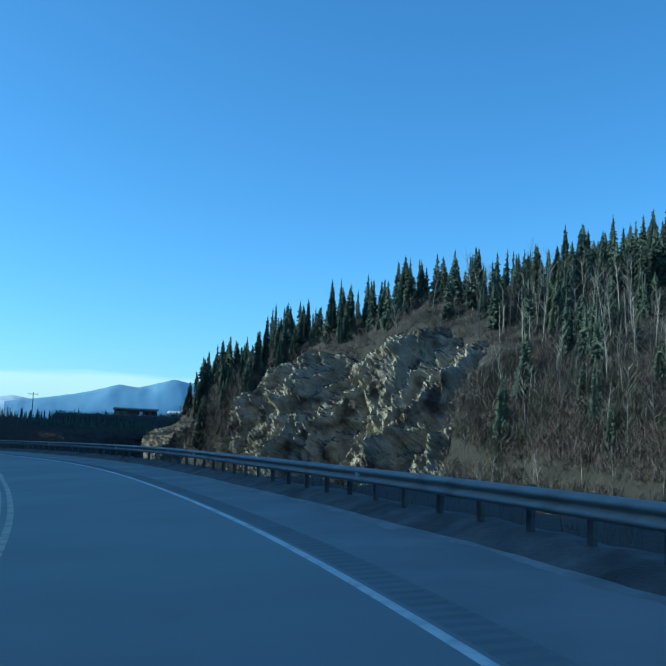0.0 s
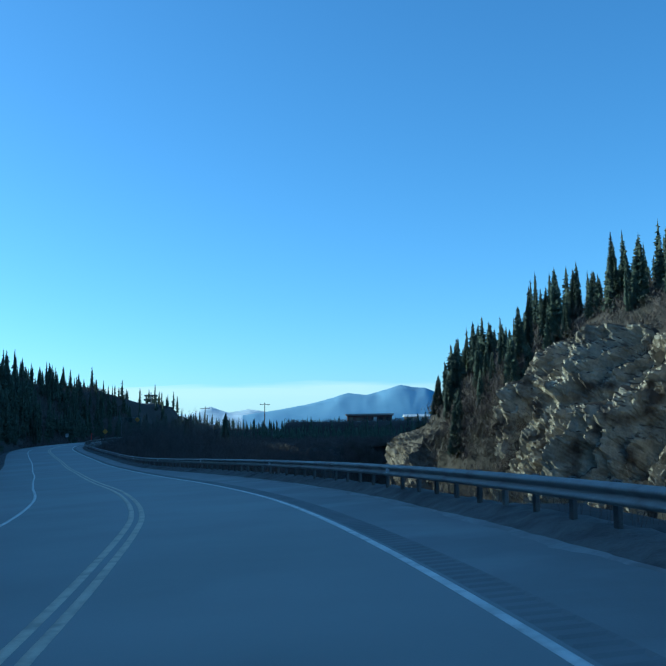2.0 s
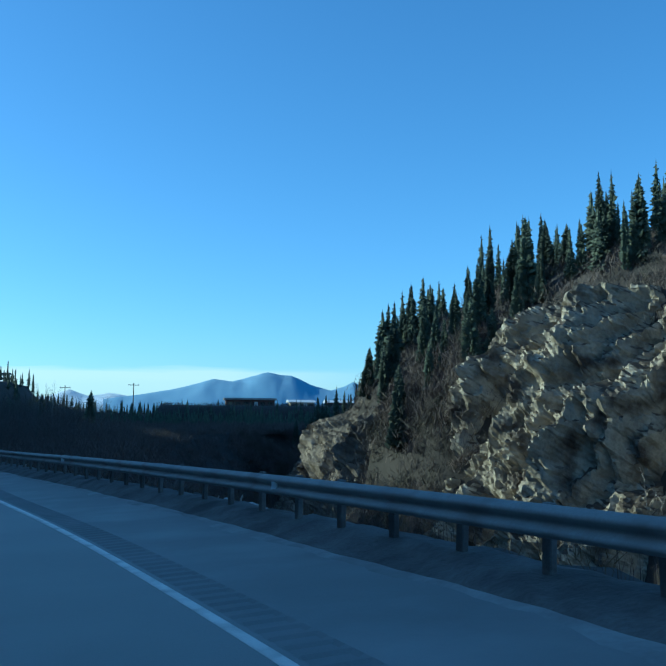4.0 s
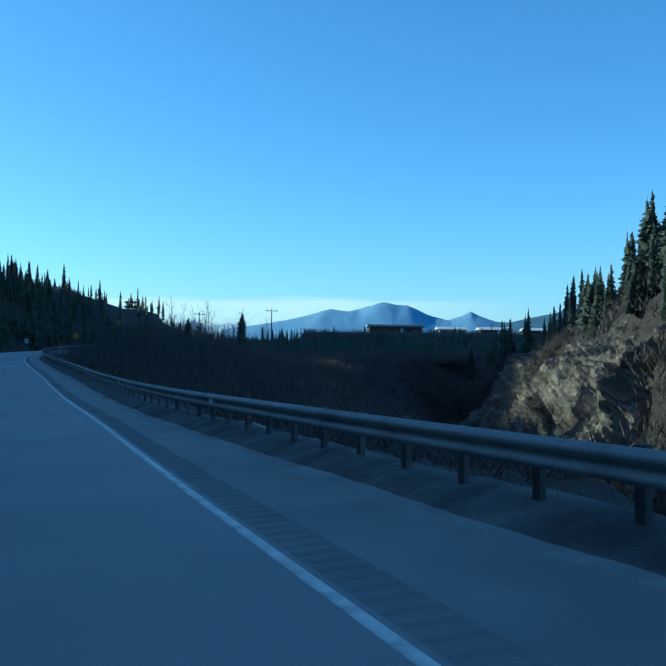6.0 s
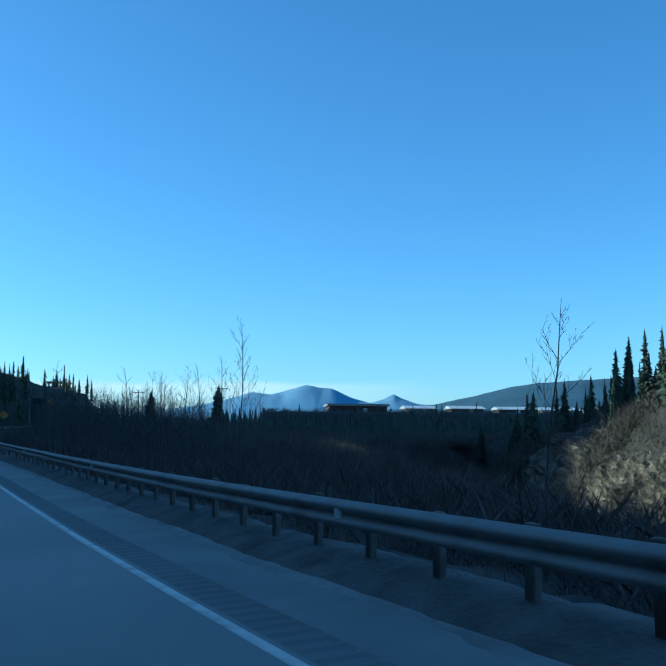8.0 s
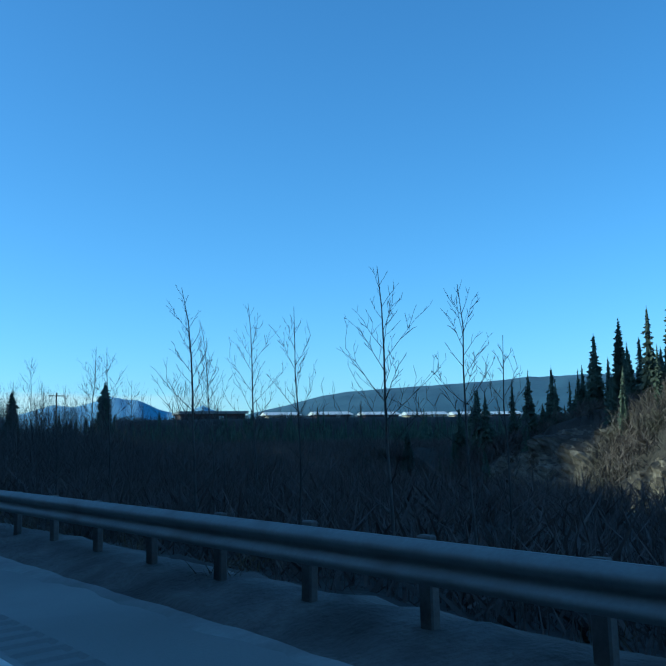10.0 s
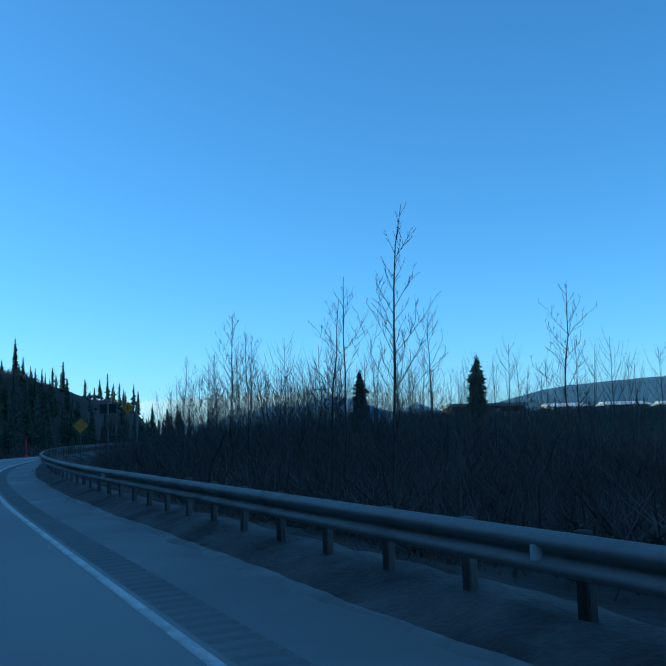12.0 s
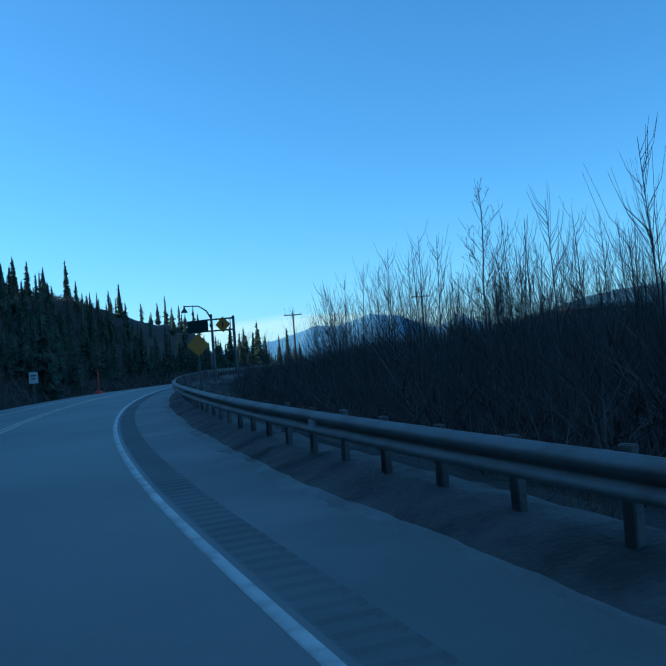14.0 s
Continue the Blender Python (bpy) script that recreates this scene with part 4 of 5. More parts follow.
def slim_paths(seed, limbs):
    """Trunk with short upswept limbs, one metre high."""
    r = random.Random(seed)
    bend = r.gauss(0, 0.012), r.gauss(0, 0.012)
    paths = [[((0, 0, -0.03), 0.0048), ((bend[0], bend[1], 0.5), 0.003), ((bend[0] * 2.5, bend[1] * 2.5, 1.0), 0.001)]]
    for k in range(limbs):
        h, a = r.uniform(0.25, 0.95), r.uniform(0, 6.28)
        long = r.uniform(0.05, 0.2) * (1.2 - h)
        p = Vector((bend[0] * 2 * h, bend[1] * 2 * h, h))
        paths.append([(p, 0.0014), (p + Vector((math.cos(a), math.sin(a), 1.4)) * long, 0.0009), (p + Vector((math.cos(a) * 1.5, math.sin(a) * 1.5, 3.0)) * long, 0.0005)])
    return paths


def slim_aspen(seed):
    """Trunk with a few short upswept limbs, one metre high, for a stand of many."""
    r = random.Random(seed)
    bend = r.gauss(0, 0.03), r.gauss(0, 0.03)
    paths = [[((0, 0, -0.03), 0.009), ((bend[0], bend[1], 0.5), 0.006), ((bend[0] * 2.5, bend[1] * 2.5, 1.0), 0.002)]]
    for k in range(16):
        h, a, long = r.uniform(0.35, 0.95), r.uniform(0, 6.28), r.uniform(0.06, 0.17)
        p = Vector((bend[0] * 2 * h, bend[1] * 2 * h, h))
        paths.append([(p, 0.003), (p + Vector((math.cos(a), math.sin(a), 1.3)) * long, 0.001)])
    return None, mesh_of("aspen", *tubes(paths, 3), ASPEN_BARK)


ASPEN_BARK = material("pale_aspen_bark", (0.16, 0.145, 0.125), (0.36, 0.33, 0.29), 0.8, 6, 0.9, 0.0)
ASPENS = [slim_aspen(70 + k) for k in range(7)]
joined_trees("aspen_stand", far_places(330, -5, 62, 52, 112, 3.5, 7.0, lambda x, y, d, q: (q > -3.5) & (q < 13) & ((y < 97) | (y > 109) | (q > 7))), "stand of slim pale leafless aspens on the slope", 12, ASPENS)


def stem_meshes(seed):
    paths = slim_paths(seed, 34)
    return mesh_of("trunk", *tubes(paths[:1], 6), PALE_BARK, True), mesh_of("crown", *tubes(paths[1:], 3), PALE_BARK)


STEMS = [stem_meshes(90 + k) for k in range(8)]


def slim_tree(x, y, z, height, label):
    trunk, limbs = STEMS[tree_rng.randrange(len(STEMS))]
    tree = tagged(new("aspen_tree"), label, "tree", "aspen thicket")
    tree.matrix_basis = Matrix.Translation((x, y, z)) @ Euler((tree_rng.gauss(0, 0.03), tree_rng.gauss(0, 0.03), tree_rng.uniform(0, 6.28))).to_matrix().to_4x4() @ Matrix.Scale(height, 4)
    part("trunk", trunk, tree)
    part("crown", limbs, tree)


for place in far_places(190, -84, -40, 168, 232, 3.6, 6.0, lambda x, y, d, q: (d > 8.5) & (d < 27)):
    slim_tree(*place, "slim dark leafless aspen in the roadside thicket")
for place in far_places(32, -78, -44, 172, 206, 4.6, 6.6, lambda x, y, d, q: (d > 9) & (d < 22)):
    slim_tree(*place, "tall slim dark leafless aspen in the roadside thicket")
for place in far_places(42, -67, -48, 178, 204, 4.2, 6.0, lambda x, y, d, q: (d > 8.5) & (d < 22)):
    slim_tree(*place, "tall slim dark leafless aspen in the roadside thicket")
for place in far_places(50, -84, -46, 172, 225, 1.8, 3.2, lambda x, y, d, q: (d > 4.5) & (d < 9)):
    slim_tree(*place, "young leafless aspen at the thicket's edge")
c, g = spots(15000, -100, 20, -5, 250, lambda x, y, r, d, q: (r > 0.32) & (r < 1.3), 66)
c[:, 2] = c[:, 2] + np.where(bed_of(c) < 0.9, 0.45, 0.1)
sprays("verge_weeds", c, g.uniform(0.12, 0.34, len(c)), 34, DEAD_WEEDS, "dark dead weeds at the foot of the guard rail posts", 67, 0.02)
c, g = spots(26000, -100, 20, 55, 250, lambda x, y, r, d, q: (r > 0.75) & (r < 3.4), 60)
sprays("verge_litter", c, g.uniform(0.15, 0.4, len(c)), 26, GRASS, "low dead weeds and twigs behind the guard rail", 61, 0.014)
c, g = spots(40000, -60, 30, 85, 258, lambda x, y, r, d, q: (r > 3.5) & (r < 75) & (q < -4) & (land(x, y) > -15.7), 64)
sprays("bench_slope_brush", c[:11000], g.uniform(0.7, 1.6, min(len(c), 11000)), 18, TWIGS, "bare brush on the slope below the road", 65, 0.026)
c, g = spots(16000, -160, -84, 190, 340, lambda x, y, r, d, q: (d < -11.6) & (d > -75), 62)
sprays("hill_undergrowth", c, g.uniform(0.9, 2.0, len(c)), 11, TWIGS, "dark bare undergrowth on the wooded rise", 63, 0.03)


# ------------------------------------------------------------------ mountains
def mountains(name, far, lo, hi, height, mat, label, deep=700, step=0.12):
    """A range seen far off: ridge heights over the turn from +y to the left, in degrees."""
    az = np.arange(lo, hi, step)
    rows = []
    for f in np.linspace(0, 1, 15):
        r = far + deep * (f - 0.5)
        flank = height(az)
        if abs(f - 0.5) > 0.03:
            flank = np.convolve(np.pad(flank, 14, mode="edge"), np.hanning(31)[1:-1] / np.hanning(31).sum(), "valid")
        h = flank * (1 - abs(f - 0.5) * 2) ** 0.55
        bumps = np.array([noise.fractal(Vector((a * 0.9, f * 5, far * 0.01)), 1.0, 2.0, 5) for a in az])
        h = h * (1 + np.where(abs(f - 0.5) < 0.03, 0.015, 0.05) * bumps) - 4
        rows.append(np.stack([-np.sin(np.radians(az)) * r, np.cos(np.radians(az)) * r, h], 1))
    verts = np.stack(rows, 0).reshape(-1, 3)
    return tagged(new(name, mesh_of(name, verts, grid_faces(15, len(az)), mat, True)), label, "mountain", kind="structure")


RIDGE_AZ = [-9, -4.6, -3.3, -2.4, -1.8, -1.2, -0.4, 0.4, 1.2, 2.0, 2.8, 3.5, 4.7, 5.7, 6.8, 8.1, 9.4, 11.0, 13.4]
RIDGE_UP = [84, 86, 87, 98, 109, 98, 89, 96, 108, 121, 124, 129, 117, 107, 111, 98, 85, 76, 62]
mountains("backdrop_mountains", 4200, -9, 13.4, lambda a: 1.98 * np.interp(a, RIDGE_AZ, RIDGE_UP), HAZE_ROCK, "bare mountains on the horizon, tinted with blue haze")
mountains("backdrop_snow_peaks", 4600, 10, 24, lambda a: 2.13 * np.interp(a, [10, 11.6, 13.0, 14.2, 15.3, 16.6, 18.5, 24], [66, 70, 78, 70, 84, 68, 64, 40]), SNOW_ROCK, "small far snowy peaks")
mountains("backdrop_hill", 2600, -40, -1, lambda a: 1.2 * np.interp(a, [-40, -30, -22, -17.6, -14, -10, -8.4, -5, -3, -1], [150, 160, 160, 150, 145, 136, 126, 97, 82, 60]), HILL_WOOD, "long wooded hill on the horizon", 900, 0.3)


# ------------------------------------------------------------------ thin cloud over the horizon
def cloud_streak():
    m = bpy.data.materials.new("glowing_thin_cloud")
    m.use_nodes = True
    n, l = m.node_tree.nodes, m.node_tree.links
    for node in list(n):
        if node.type == "BSDF_PRINCIPLED":
            n.remove(node)
    geo, split, wisp, move, top, low, both, clear, glow, mix = (n.new("ShaderNode" + k) for k in ("NewGeometry", "SeparateXYZ", "TexNoise", "Math", "MapRange", "MapRange", "Math", "BsdfTransparent", "Emission", "MixShader"))
    stretch = n.new("ShaderNodeVectorMath")
    stretch.operation = "MULTIPLY"
    stretch.inputs[1].default_value = (0.0011, 0.0011, 0.012)
    l.new(geo.outputs["Position"], stretch.inputs[0])
    l.new(stretch.outputs[0], wisp.inputs["Vector"])
    wisp.inputs["Scale"].default_value, wisp.inputs["Detail"].default_value = 1.0, 5
    l.new(geo.outputs["Position"], split.inputs[0])
    move.operation = "MULTIPLY_ADD"
    move.inputs[1].default_value = 90.0
    l.new(wisp.outputs["Fac"], move.inputs[0])
    l.new(split.outputs["Z"], move.inputs[2])
    top.inputs[1].default_value, top.inputs[2].default_value, top.inputs[3].default_value, top.inputs[4].default_value = 325, 350, 0.55, 0.0
    low.inputs[1].default_value, low.inputs[2].default_value = 90, 300
    l.new(move.outputs[0], top.inputs[0])
    l.new(move.outputs[0], low.inputs[0])
    both.operation = "MULTIPLY"
    l.new(top.outputs[0], both.inputs[0])
    l.new(low.outputs[0], both.inputs[1])
    # the cloud's sunlit brightness is put in as its own emission
    glow.inputs[0].default_value = (0.85, 0.78, 0.62, 1)
    glow.inputs[1].default_value = 1.0
    fade, thin = n.new("ShaderNodeMapRange"), n.new("ShaderNodeMath")
    fade.inputs[1].default_value, fade.inputs[2].default_value, fade.inputs[3].default_value, fade.inputs[4].default_value = -500, 420, 1.0, 0.0
    thin.operation = "MULTIPLY"
    l.new(split.outputs["X"], fade.inputs[0])
    l.new(both.outputs[0], thin.inputs[0])
    l.new(fade.outputs[0], thin.inputs[1])
    l.new(thin.outputs[0], mix.inputs[0])
    l.new(clear.outputs[0], mix.inputs[1])
    l.new(glow.outputs[0], mix.inputs[2])
    l.new(mix.outputs[0], n["Material Output"].inputs[0])
    az = np.radians(np.arange(-6, 40, 0.5))
    up = np.interp(np.degrees(az), [-6, 2, 9, 18, 40], [320, 340, 340, 290, 200])
    verts = np.concatenate([np.stack([-np.sin(az) * 4780, np.cos(az) * 4780, h], 1) for h in (np.full(len(az), 0.0), up)])
    tagged(new("backdrop_cloud", mesh_of("backdrop_cloud", verts, grid_faces(2, len(az)), m)), "thin pale cloud streak above the far mountains", "cloud", kind="structure")


cloud_streak()

# ------------------------------------------------------------------ buildings on the plain
BROWN_WALL = material("dark_brown_siding", (0.06, 0.036, 0.034), (0.1, 0.06, 0.054), 0.8, 12, 0.8, 0.2)
CREAM_WALL = material("cream_siding", (0.36, 0.3, 0.22), (0.46, 0.4, 0.3), 0.8, 12, 0.8, 0.2)
METAL_ROOF = material("pale_metal_roof", (0.5, 0.51, 0.53), (0.66, 0.67, 0.69), 0.6, 8, 0.45, 0.1, 0.2)
LODGE_ROOF = material("weathered_grey_roof_edge", (0.2, 0.2, 0.2), (0.3, 0.3, 0.3), 0.6, 8, 0.6, 0.1)
DARK_ROOF = material("dark_roof_edge", (0.05, 0.05, 0.055), (0.09, 0.09, 0.095), 0.6, 8, 0.6, 0.1)
PANE = material("dark_window_glass", (0.02, 0.025, 0.03), (0.04, 0.045, 0.05), 1, 10, 0.08, 0.0)
FRAME_WHITE = material("white_window_trim", (0.55, 0.55, 0.54), (0.65, 0.65, 0.64), 2, 20, 0.6, 0.0)


def house(name, x, y, yaw, long, deep, tall, wall, roof, label, flat=False, windows=6):
    z = float(land(x, y)) - 0.3
    thing = tagged(new(name), label, "building", "buildings on the plain")
    thing.matrix_basis = pose(x, y, z, 0, 0, yaw)
    part("wall", box_mesh("wall", (long, deep, tall), wall, bevel=0.03), thing)
    bm = bmesh.new()
    if flat:
        box_bm(bm, -long / 2 - 0.5, long / 2 + 0.5, -deep / 2 - 0.8, deep / 2 + 0.5, tall, tall + 0.55)
    else:
        a, b, t = long / 2 + 0.5, deep / 2 + 0.6, tall
        low, top = [bm.verts.new(p) for p in ((-a, -b, t), (a, -b, t), (a, b, t), (-a, b, t))], [bm.verts.new(p) for p in ((-a, 0, t + b * 0.22), (a, 0, t + b * 0.22))]
        for f in ((low[0], low[1], top[1], top[0]), (low[2], low[3], top[0], top[1]), (low[1], low[2], top[1]), (low[3], low[0], top[0]), (low[3], low[2], low[1], low[0])):
            bm.faces.new(f)
    part("roof", bm_mesh("roof", bm, roof), thing)
    for k in range(windows):
        wx = -long / 2 + (k + 0.5) * long / windows
        win = part("window", box_mesh("window", (long / windows * 0.55, 0.08, tall * 0.36), PANE, (wx, -deep / 2 - 0.03, tall * 0.42)), thing)
        part("sill", box_mesh("sill", (long / windows * 0.62, 0.16, 0.1), FRAME_WHITE, (wx, -deep / 2 - 0.06, tall * 0.42 - 0.11)), win)
    part("door", box_mesh("door", (1.0, 0.1, 2.1), FRAME_WHITE, (long * 0.12, -deep / 2 - 0.04, 0.3)), thing)
    return thing


house("long_lodge", -32.0, 316, 8, 14, 8, 2.9, BROWN_WALL, LODGE_ROOF, "long low dark brown lodge with flat roof and windows", True, 6)
for hx, hy, yaw, long, wall, note in ((-17.0, 313, 10, 7.0, CREAM_WALL, "cream cabin with a sunlit pale metal roof"), (-6.0, 313, 8, 7.6, BROWN_WALL, "small brown cabin with a pale metal roof"),
                                      (5.8, 317, 6, 7.6, BROWN_WALL, "small brown cabin with a pale metal roof"), (17.5, 320, 3, 9.0, CREAM_WALL, "cream cabin with a sunlit pale metal roof"),
                                      (29.0, 322, 0, 8.0, CREAM_WALL, "cream cabin with a sunlit pale metal roof"), (38.5, 324, -3, 6.5, BROWN_WALL, "small brown cabin with a pale metal roof")):
    house("house", hx, hy, yaw, long, 6, 2.3, wall, METAL_ROOF, note, windows=3)


def hill_tower():
    x, y = -174.0, 520.0
    z = float(land(x, y)) - 1.0
    thing = tagged(new("tower_building"), "grey block building with an open roof frame above the trees", "building")
    thing.matrix_basis = pose(x, y, z, 0, 0, 15)
    top = 28.6 - z
    GREY = material("grey_panel", (0.16, 0.18, 0.2), (0.24, 0.26, 0.28), 0.6, 6, 0.7, 0.1)
    part("wall", box_mesh("wall", (19, 9, top - 5.2), GREY, (-6.0, 0, 0), bevel=0.05), thing)
    for cx in (-2.6, 0, 2.6):
        part("column", box_mesh("column", (0.8, 0.8, 5.0), GREY, (cx, 0, top - 5.3)), thing)
    part("roof_slab", box_mesh("roof_slab", (7.6, 6, 0.9), DARK_ROOF, (0, 0, top - 3.6)), thing)
    part("roof_slab", box_mesh("roof_slab", (7.0, 5.4, 0.8), DARK_ROOF, (0, 0, top - 1.2)), thing)
    part("mast", box_mesh("mast", (0.5, 0.5, 1.6), DARK_ROOF, (0, 0, top - 0.6)), thing)


hill_tower()



def utility_pole(x, y, top, yaw):
    z = float(land(x, y))
    thing = tagged(new("utility_pole"), "weathered wooden utility pole with a crossarm", "pole", "utility poles")
    thing.matrix_basis = pose(x, y, z, 0, 0, yaw)
    h = top - z
    part("pole", mesh_of("pole", *tubes([[((0, 0, -0.5), 0.17), ((0, 0, h), 0.11)]], 8), BARK, True), thing)
    part("crossarm", box_mesh("crossarm", (3.0, 0.14, 0.16), BARK, (0, 0.1, h - 0.7)), thing)
    for k in (-1.3, 0, 1.3):
        part("insulator", box_mesh("insulator", (0.14, 0.14, 0.3), FRAME_WHITE, (k, 0.1, h - 0.54), 0.03), thing)


for x, y, top in ((-62.5, 300.0, 13.5), (-84.0, 310.0, 13.0)):
    utility_pole(x, y, top, 15)

# ------------------------------------------------------------------ signs
POLE_STEEL = material("dull_grey_pole", (0.1, 0.105, 0.11), (0.17, 0.175, 0.18), 2, 20, 0.6, 0.1, 0.4)
SIGN_DARK = material("dark_green_sign_face", (0.012, 0.035, 0.03), (0.02, 0.05, 0.042), 1, 10, 0.5, 0.0)
SIGN_YELLOW = material("yellow_warning_face", (0.42, 0.22, 0.03), (0.5, 0.27, 0.045), 1, 10, 0.5, 0.0)
SIGN_WHITE = material("white_sign_face", (0.55, 0.55, 0.55), (0.66, 0.66, 0.66), 1, 10, 0.5, 0.0)
SIGN_BACK = material("bare_metal_sign_back", (0.25, 0.26, 0.27), (0.35, 0.36, 0.37), 1, 10, 0.5, 0.0, 0.4)
SIGN_RED = material("red_marker", (0.5, 0.05, 0.03), (0.6, 0.08, 0.05), 1, 10, 0.6, 0.0)
BLACK = material("black_sign_paint", (0.01, 0.01, 0.01), (0.02, 0.02, 0.02), 1, 10, 0.6, 0.0)


def pipe(name, paths, mat, sides=8):
    return mesh_of(name, *tubes(paths, sides), mat, True)


def plate(name, across, tall, mat, at, diamond=False):
    """A thin upright plate with rounded corners, facing -y."""
    bm = bmesh.new()
    r, pts = min(across, tall) * 0.06, []
    for cx, cz, a0 in ((1, 1, 0), (-1, 1, 90), (-1, -1, 180), (1, -1, 270)):
        for k in range(4):
            a = radians(a0 + 30 * k)
            pts.append(((across / 2 - r) * cx + r * math.cos(a), (tall / 2 - r) * cz + r * math.sin(a)))
    if diamond:
        pts = [((x - z) * 0.7071, (x + z) * 0.7071) for x, z in pts]
    face = bm.faces.new([bm.verts.new((at[0] + x, at[1], at[2] + z)) for x, z in pts])
    back = bmesh.ops.extrude_face_region(bm, geom=[face])
    bmesh.ops.translate(bm, verts=[v for v in back["geom"] if isinstance(v, bmesh.types.BMVert)], vec=(0, 0.03, 0))
    bmesh.ops.recalc_face_normals(bm, faces=bm.faces[:])
    return bm_mesh(name, bm, mat)


def gantry():
    x, y, z = -79.5, 237.2, float(land(-79.5, 237.2))
    top = 7.75 - z
    thing = tagged(new("sign_gantry"), "steel overhead sign arm with a dark sign and yellow diamond", "road sign")
    thing.matrix_basis = pose(x, y, z, 0, 0, -10)
    part("post", pipe("post", [[((0, 0, -0.5), 0.15), ((0, 0, top * 0.5), 0.13), ((0, 0, top + 0.1), 0.11)]], POLE_STEEL, 10), thing)
    for h in (top - 0.1, top - 1.1):
        part("arm", pipe("arm", [[((0, 0, h), 0.08), ((-2.7, 0, h + 0.03), 0.07), ((-5.3, 0, h), 0.05)]], POLE_STEEL), thing)
    for k in range(3):
        part("strut", pipe("strut", [[((-0.3 - 2.4 * k, 0, top - 1.1), 0.035), ((-0.3 - 2.4 * k, 0, top - 0.1), 0.035)]], POLE_STEEL, 6), thing)
    part("sign_face", plate("sign_face", 2.0, 1.05, SIGN_DARK, (-3.35, -0.15, top - 0.6)), thing, "dark sign panel seen in shade")
    diamond = part("warning_sign", plate("warning_sign", 1.0, 1.0, SIGN_YELLOW, (-0.95, -0.15, top - 0.6), True), thing, "yellow diamond warning sign")
    part("symbol", box_mesh("symbol", (0.12, 0.012, 0.5), BLACK, (-0.95, -0.16, top - 0.85)), diamond)
    for bx in (-2.05, -4.85):
        part("beacon", box_mesh("beacon", (0.26, 0.25, 0.26), BLACK, (bx, -0.1, top - 0.72), 0.04), thing)


gantry()


def street_lamp(x, y, top, yaw):
    z = float(land(x, y))
    h = top - z
    thing = tagged(new("street_lamp"), "tall curved steel street lamp with a bell-shaped head", "street lamp")
    thing.matrix_basis = pose(x, y, z, 0, 0, yaw)
    part("pole", pipe("pole", [[((0, 0, -0.4), 0.11), ((0, 0, h * 0.6), 0.09), ((0, 0, h - 0.6), 0.07)]], POLE_STEEL), thing)
    part("arm", pipe("arm", [[((0, 0, h - 0.9), 0.06), ((-0.3, 0, h - 0.35), 0.05), ((-0.8, 0, h), 0.04), ((-1.75, 0, h + 0.05), 0.035)]], POLE_STEEL), thing)
    part("head", pipe("head", [[((-1.75, 0, h + 0.1), 0.04), ((-1.75, 0, h - 0.12), 0.07), ((-1.75, 0, h - 0.3), 0.2), ((-1.75, 0, h - 0.38), 0.22)]], DARK_ROOF, 12), thing)


street_lamp(-77.2, 218.4, 7.3, 8)


def post_sign(x, y, yaw, across, tall, low, mat, label, name="road_sign", diamond=False, mark=None):
    z = float(land(x, y))
    thing = tagged(new(name), label, "road sign")
    thing.matrix_basis = pose(x, y, z, 0, 0, yaw)
    part("post", box_mesh("post", (0.08, 0.06, low + tall + 0.4), POST_WOOD, (0, 0.05, -0.4)), thing)
    face = part("sign_face", plate("sign_face", across, tall, mat, (0, -0.02, low + tall / 2), diamond), thing)
    if mark:
        part("bar", box_mesh("bar", (across * 0.6, 0.01, tall * 0.12), mark, (0, -0.03, low + tall * 0.62)), face)
        part("bar", box_mesh("bar", (across * 0.5, 0.01, tall * 0.1), mark, (0, -0.03, low + tall * 0.36)), face)


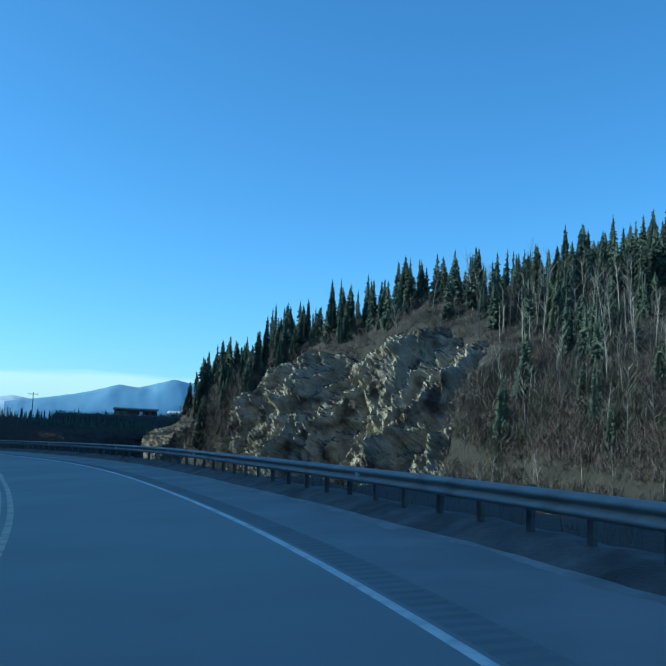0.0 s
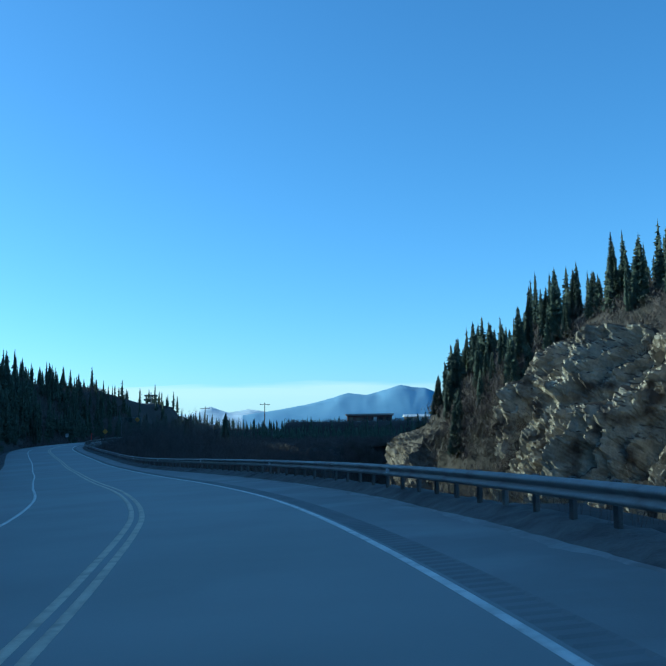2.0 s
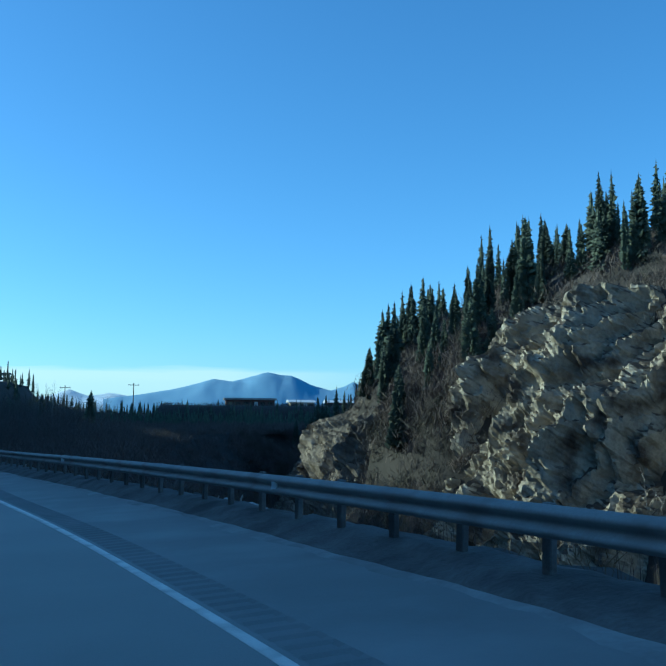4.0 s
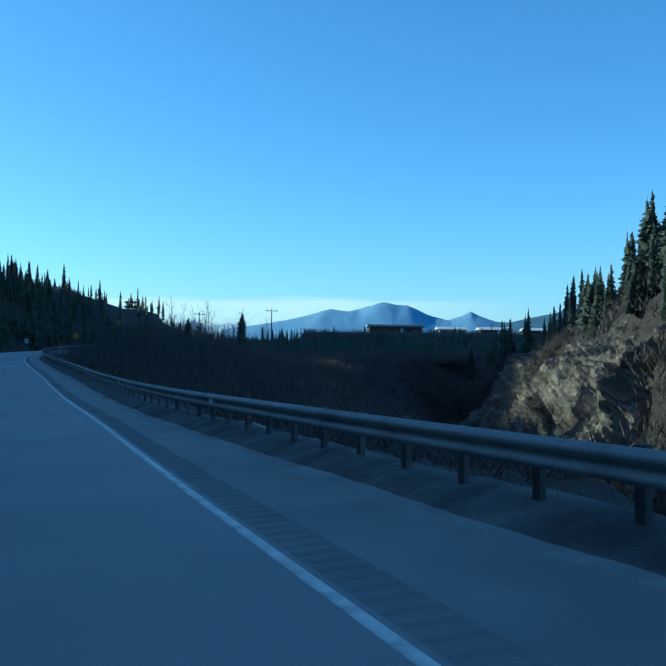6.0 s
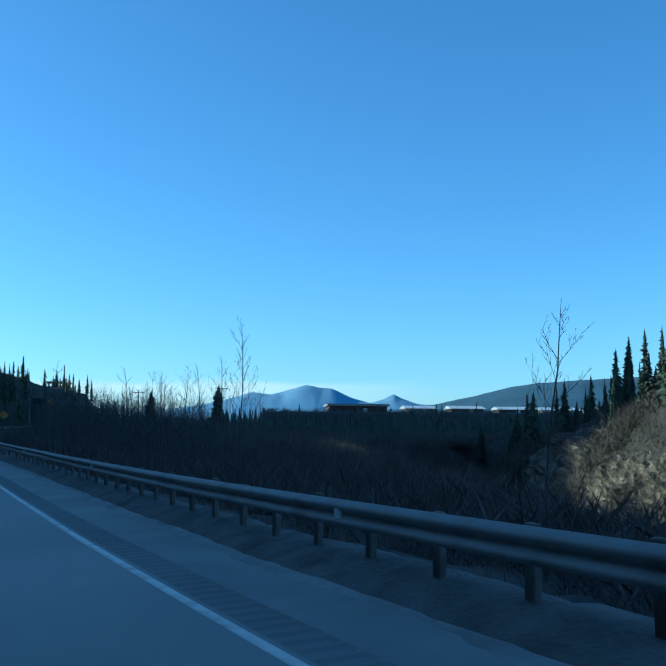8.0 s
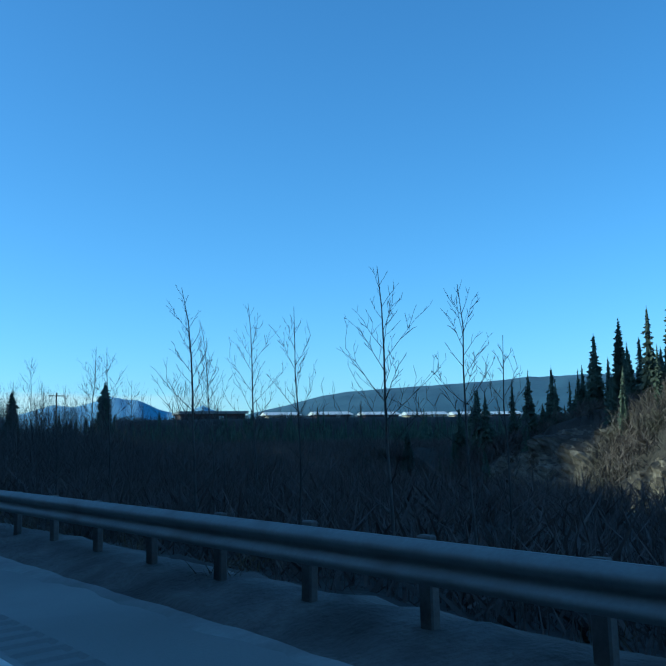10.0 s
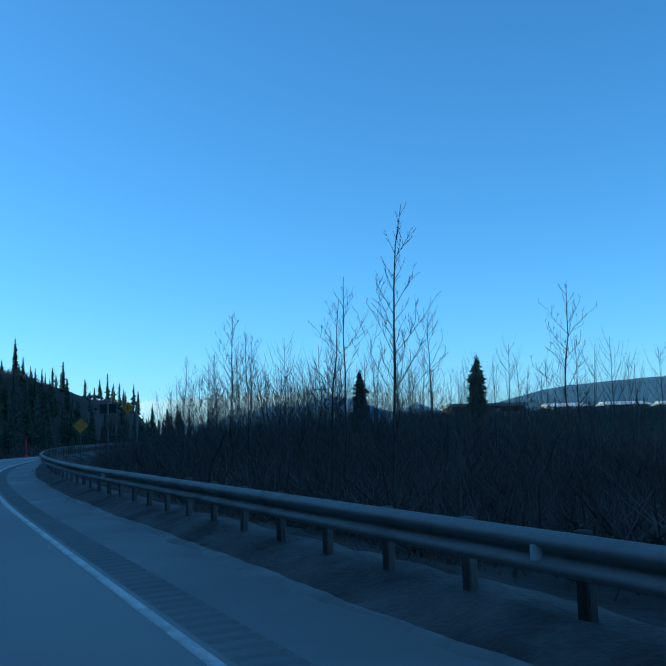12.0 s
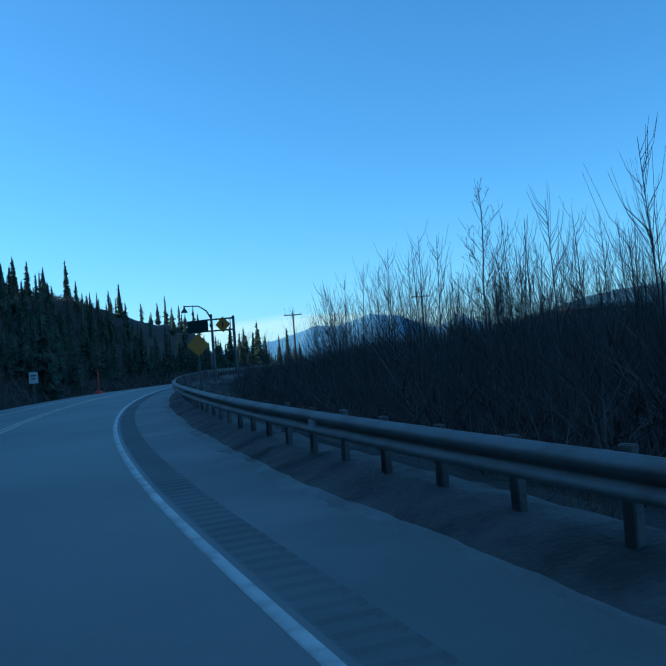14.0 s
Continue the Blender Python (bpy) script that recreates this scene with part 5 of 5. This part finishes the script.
post_sign(-90.1, 219.2, 12, 0.6, 0.78, 1.9, SIGN_WHITE, "small white rectangular sign on a post at the verge", mark=BLACK)
post_sign(-73.9, 200.6, 10, 0.75, 0.75, 1.75, SIGN_YELLOW, "yellow diamond warning sign on a post by the road", diamond=True)
post_sign(-40.5, 79.5, 20, 0.6, 0.6, 1.5, SIGN_BACK, "bare metal back of a diamond sign at the cut slope", diamond=True)


def marker(x, y):
    thing = tagged(new("roadwork_marker"), "red roadwork marker post standing on its base", "marker")
    thing.matrix_basis = pose(x, y, float(land(x, y)), 0, 0, 0)
    part("post", pipe("post", [[((0, 0, -0.1), 0.07), ((0, 0, 1.3), 0.06), ((0, 0, 2.2), 0.05)]], SIGN_RED), thing)
    part("base", pipe("base", [[((0, 0, -0.1), 0.45), ((0, 0, 0.12), 0.4), ((0, 0, 0.3), 0.12)]], SIGN_RED, 10), thing)


marker(-93.0, 240.0)


def fallen_log(s, d, s_end, d_end, thick):
    """A bleached log on the ground behind the rail; d in metres past the rail."""
    ends = [road_at(a, rail_off(a) + b) for a, b in ((s, d), (s_end, d_end))]
    for e in ends:
        e[2] = float(land(e[0], e[1])) + thick * 0.7
    (x, y, z), b = ends[0], ends[1] - ends[0]
    thing = tagged(new("fallen_log"), "bleached grey fallen log behind the guard rail", "log", "fallen logs")
    thing.location = (x, y, z)
    path = [((b * f).tolist(), thick * (1 - 0.4 * f)) for f in (0.0, 0.3, 0.65, 1.0)]
    part("trunk", pipe("trunk", [path], BLEACHED), thing)
    mid = Vector(b) * 0.45
    part("branch_stub", pipe("branch_stub", [[(mid, thick * 0.4), (mid + Vector((0.08, -0.1, 0.22)), thick * 0.2)]], BLEACHED, 6), thing)


BLEACHED = material("bleached_log_wood", (0.36, 0.34, 0.31), (0.55, 0.53, 0.49), 4, 30, 0.85, 0.3)
for row in ((167.7, 1.45, 168.3, 2.6, 0.08), (168.9, 1.5, 167.9, 2.0, 0.05), (141.0, 1.4, 140.1, 1.7, 0.07), (139.9, 1.5, 139.2, 1.6, 0.09), (143.4, 1.8, 143.9, 2.6, 0.07)):
    fallen_log(*row)
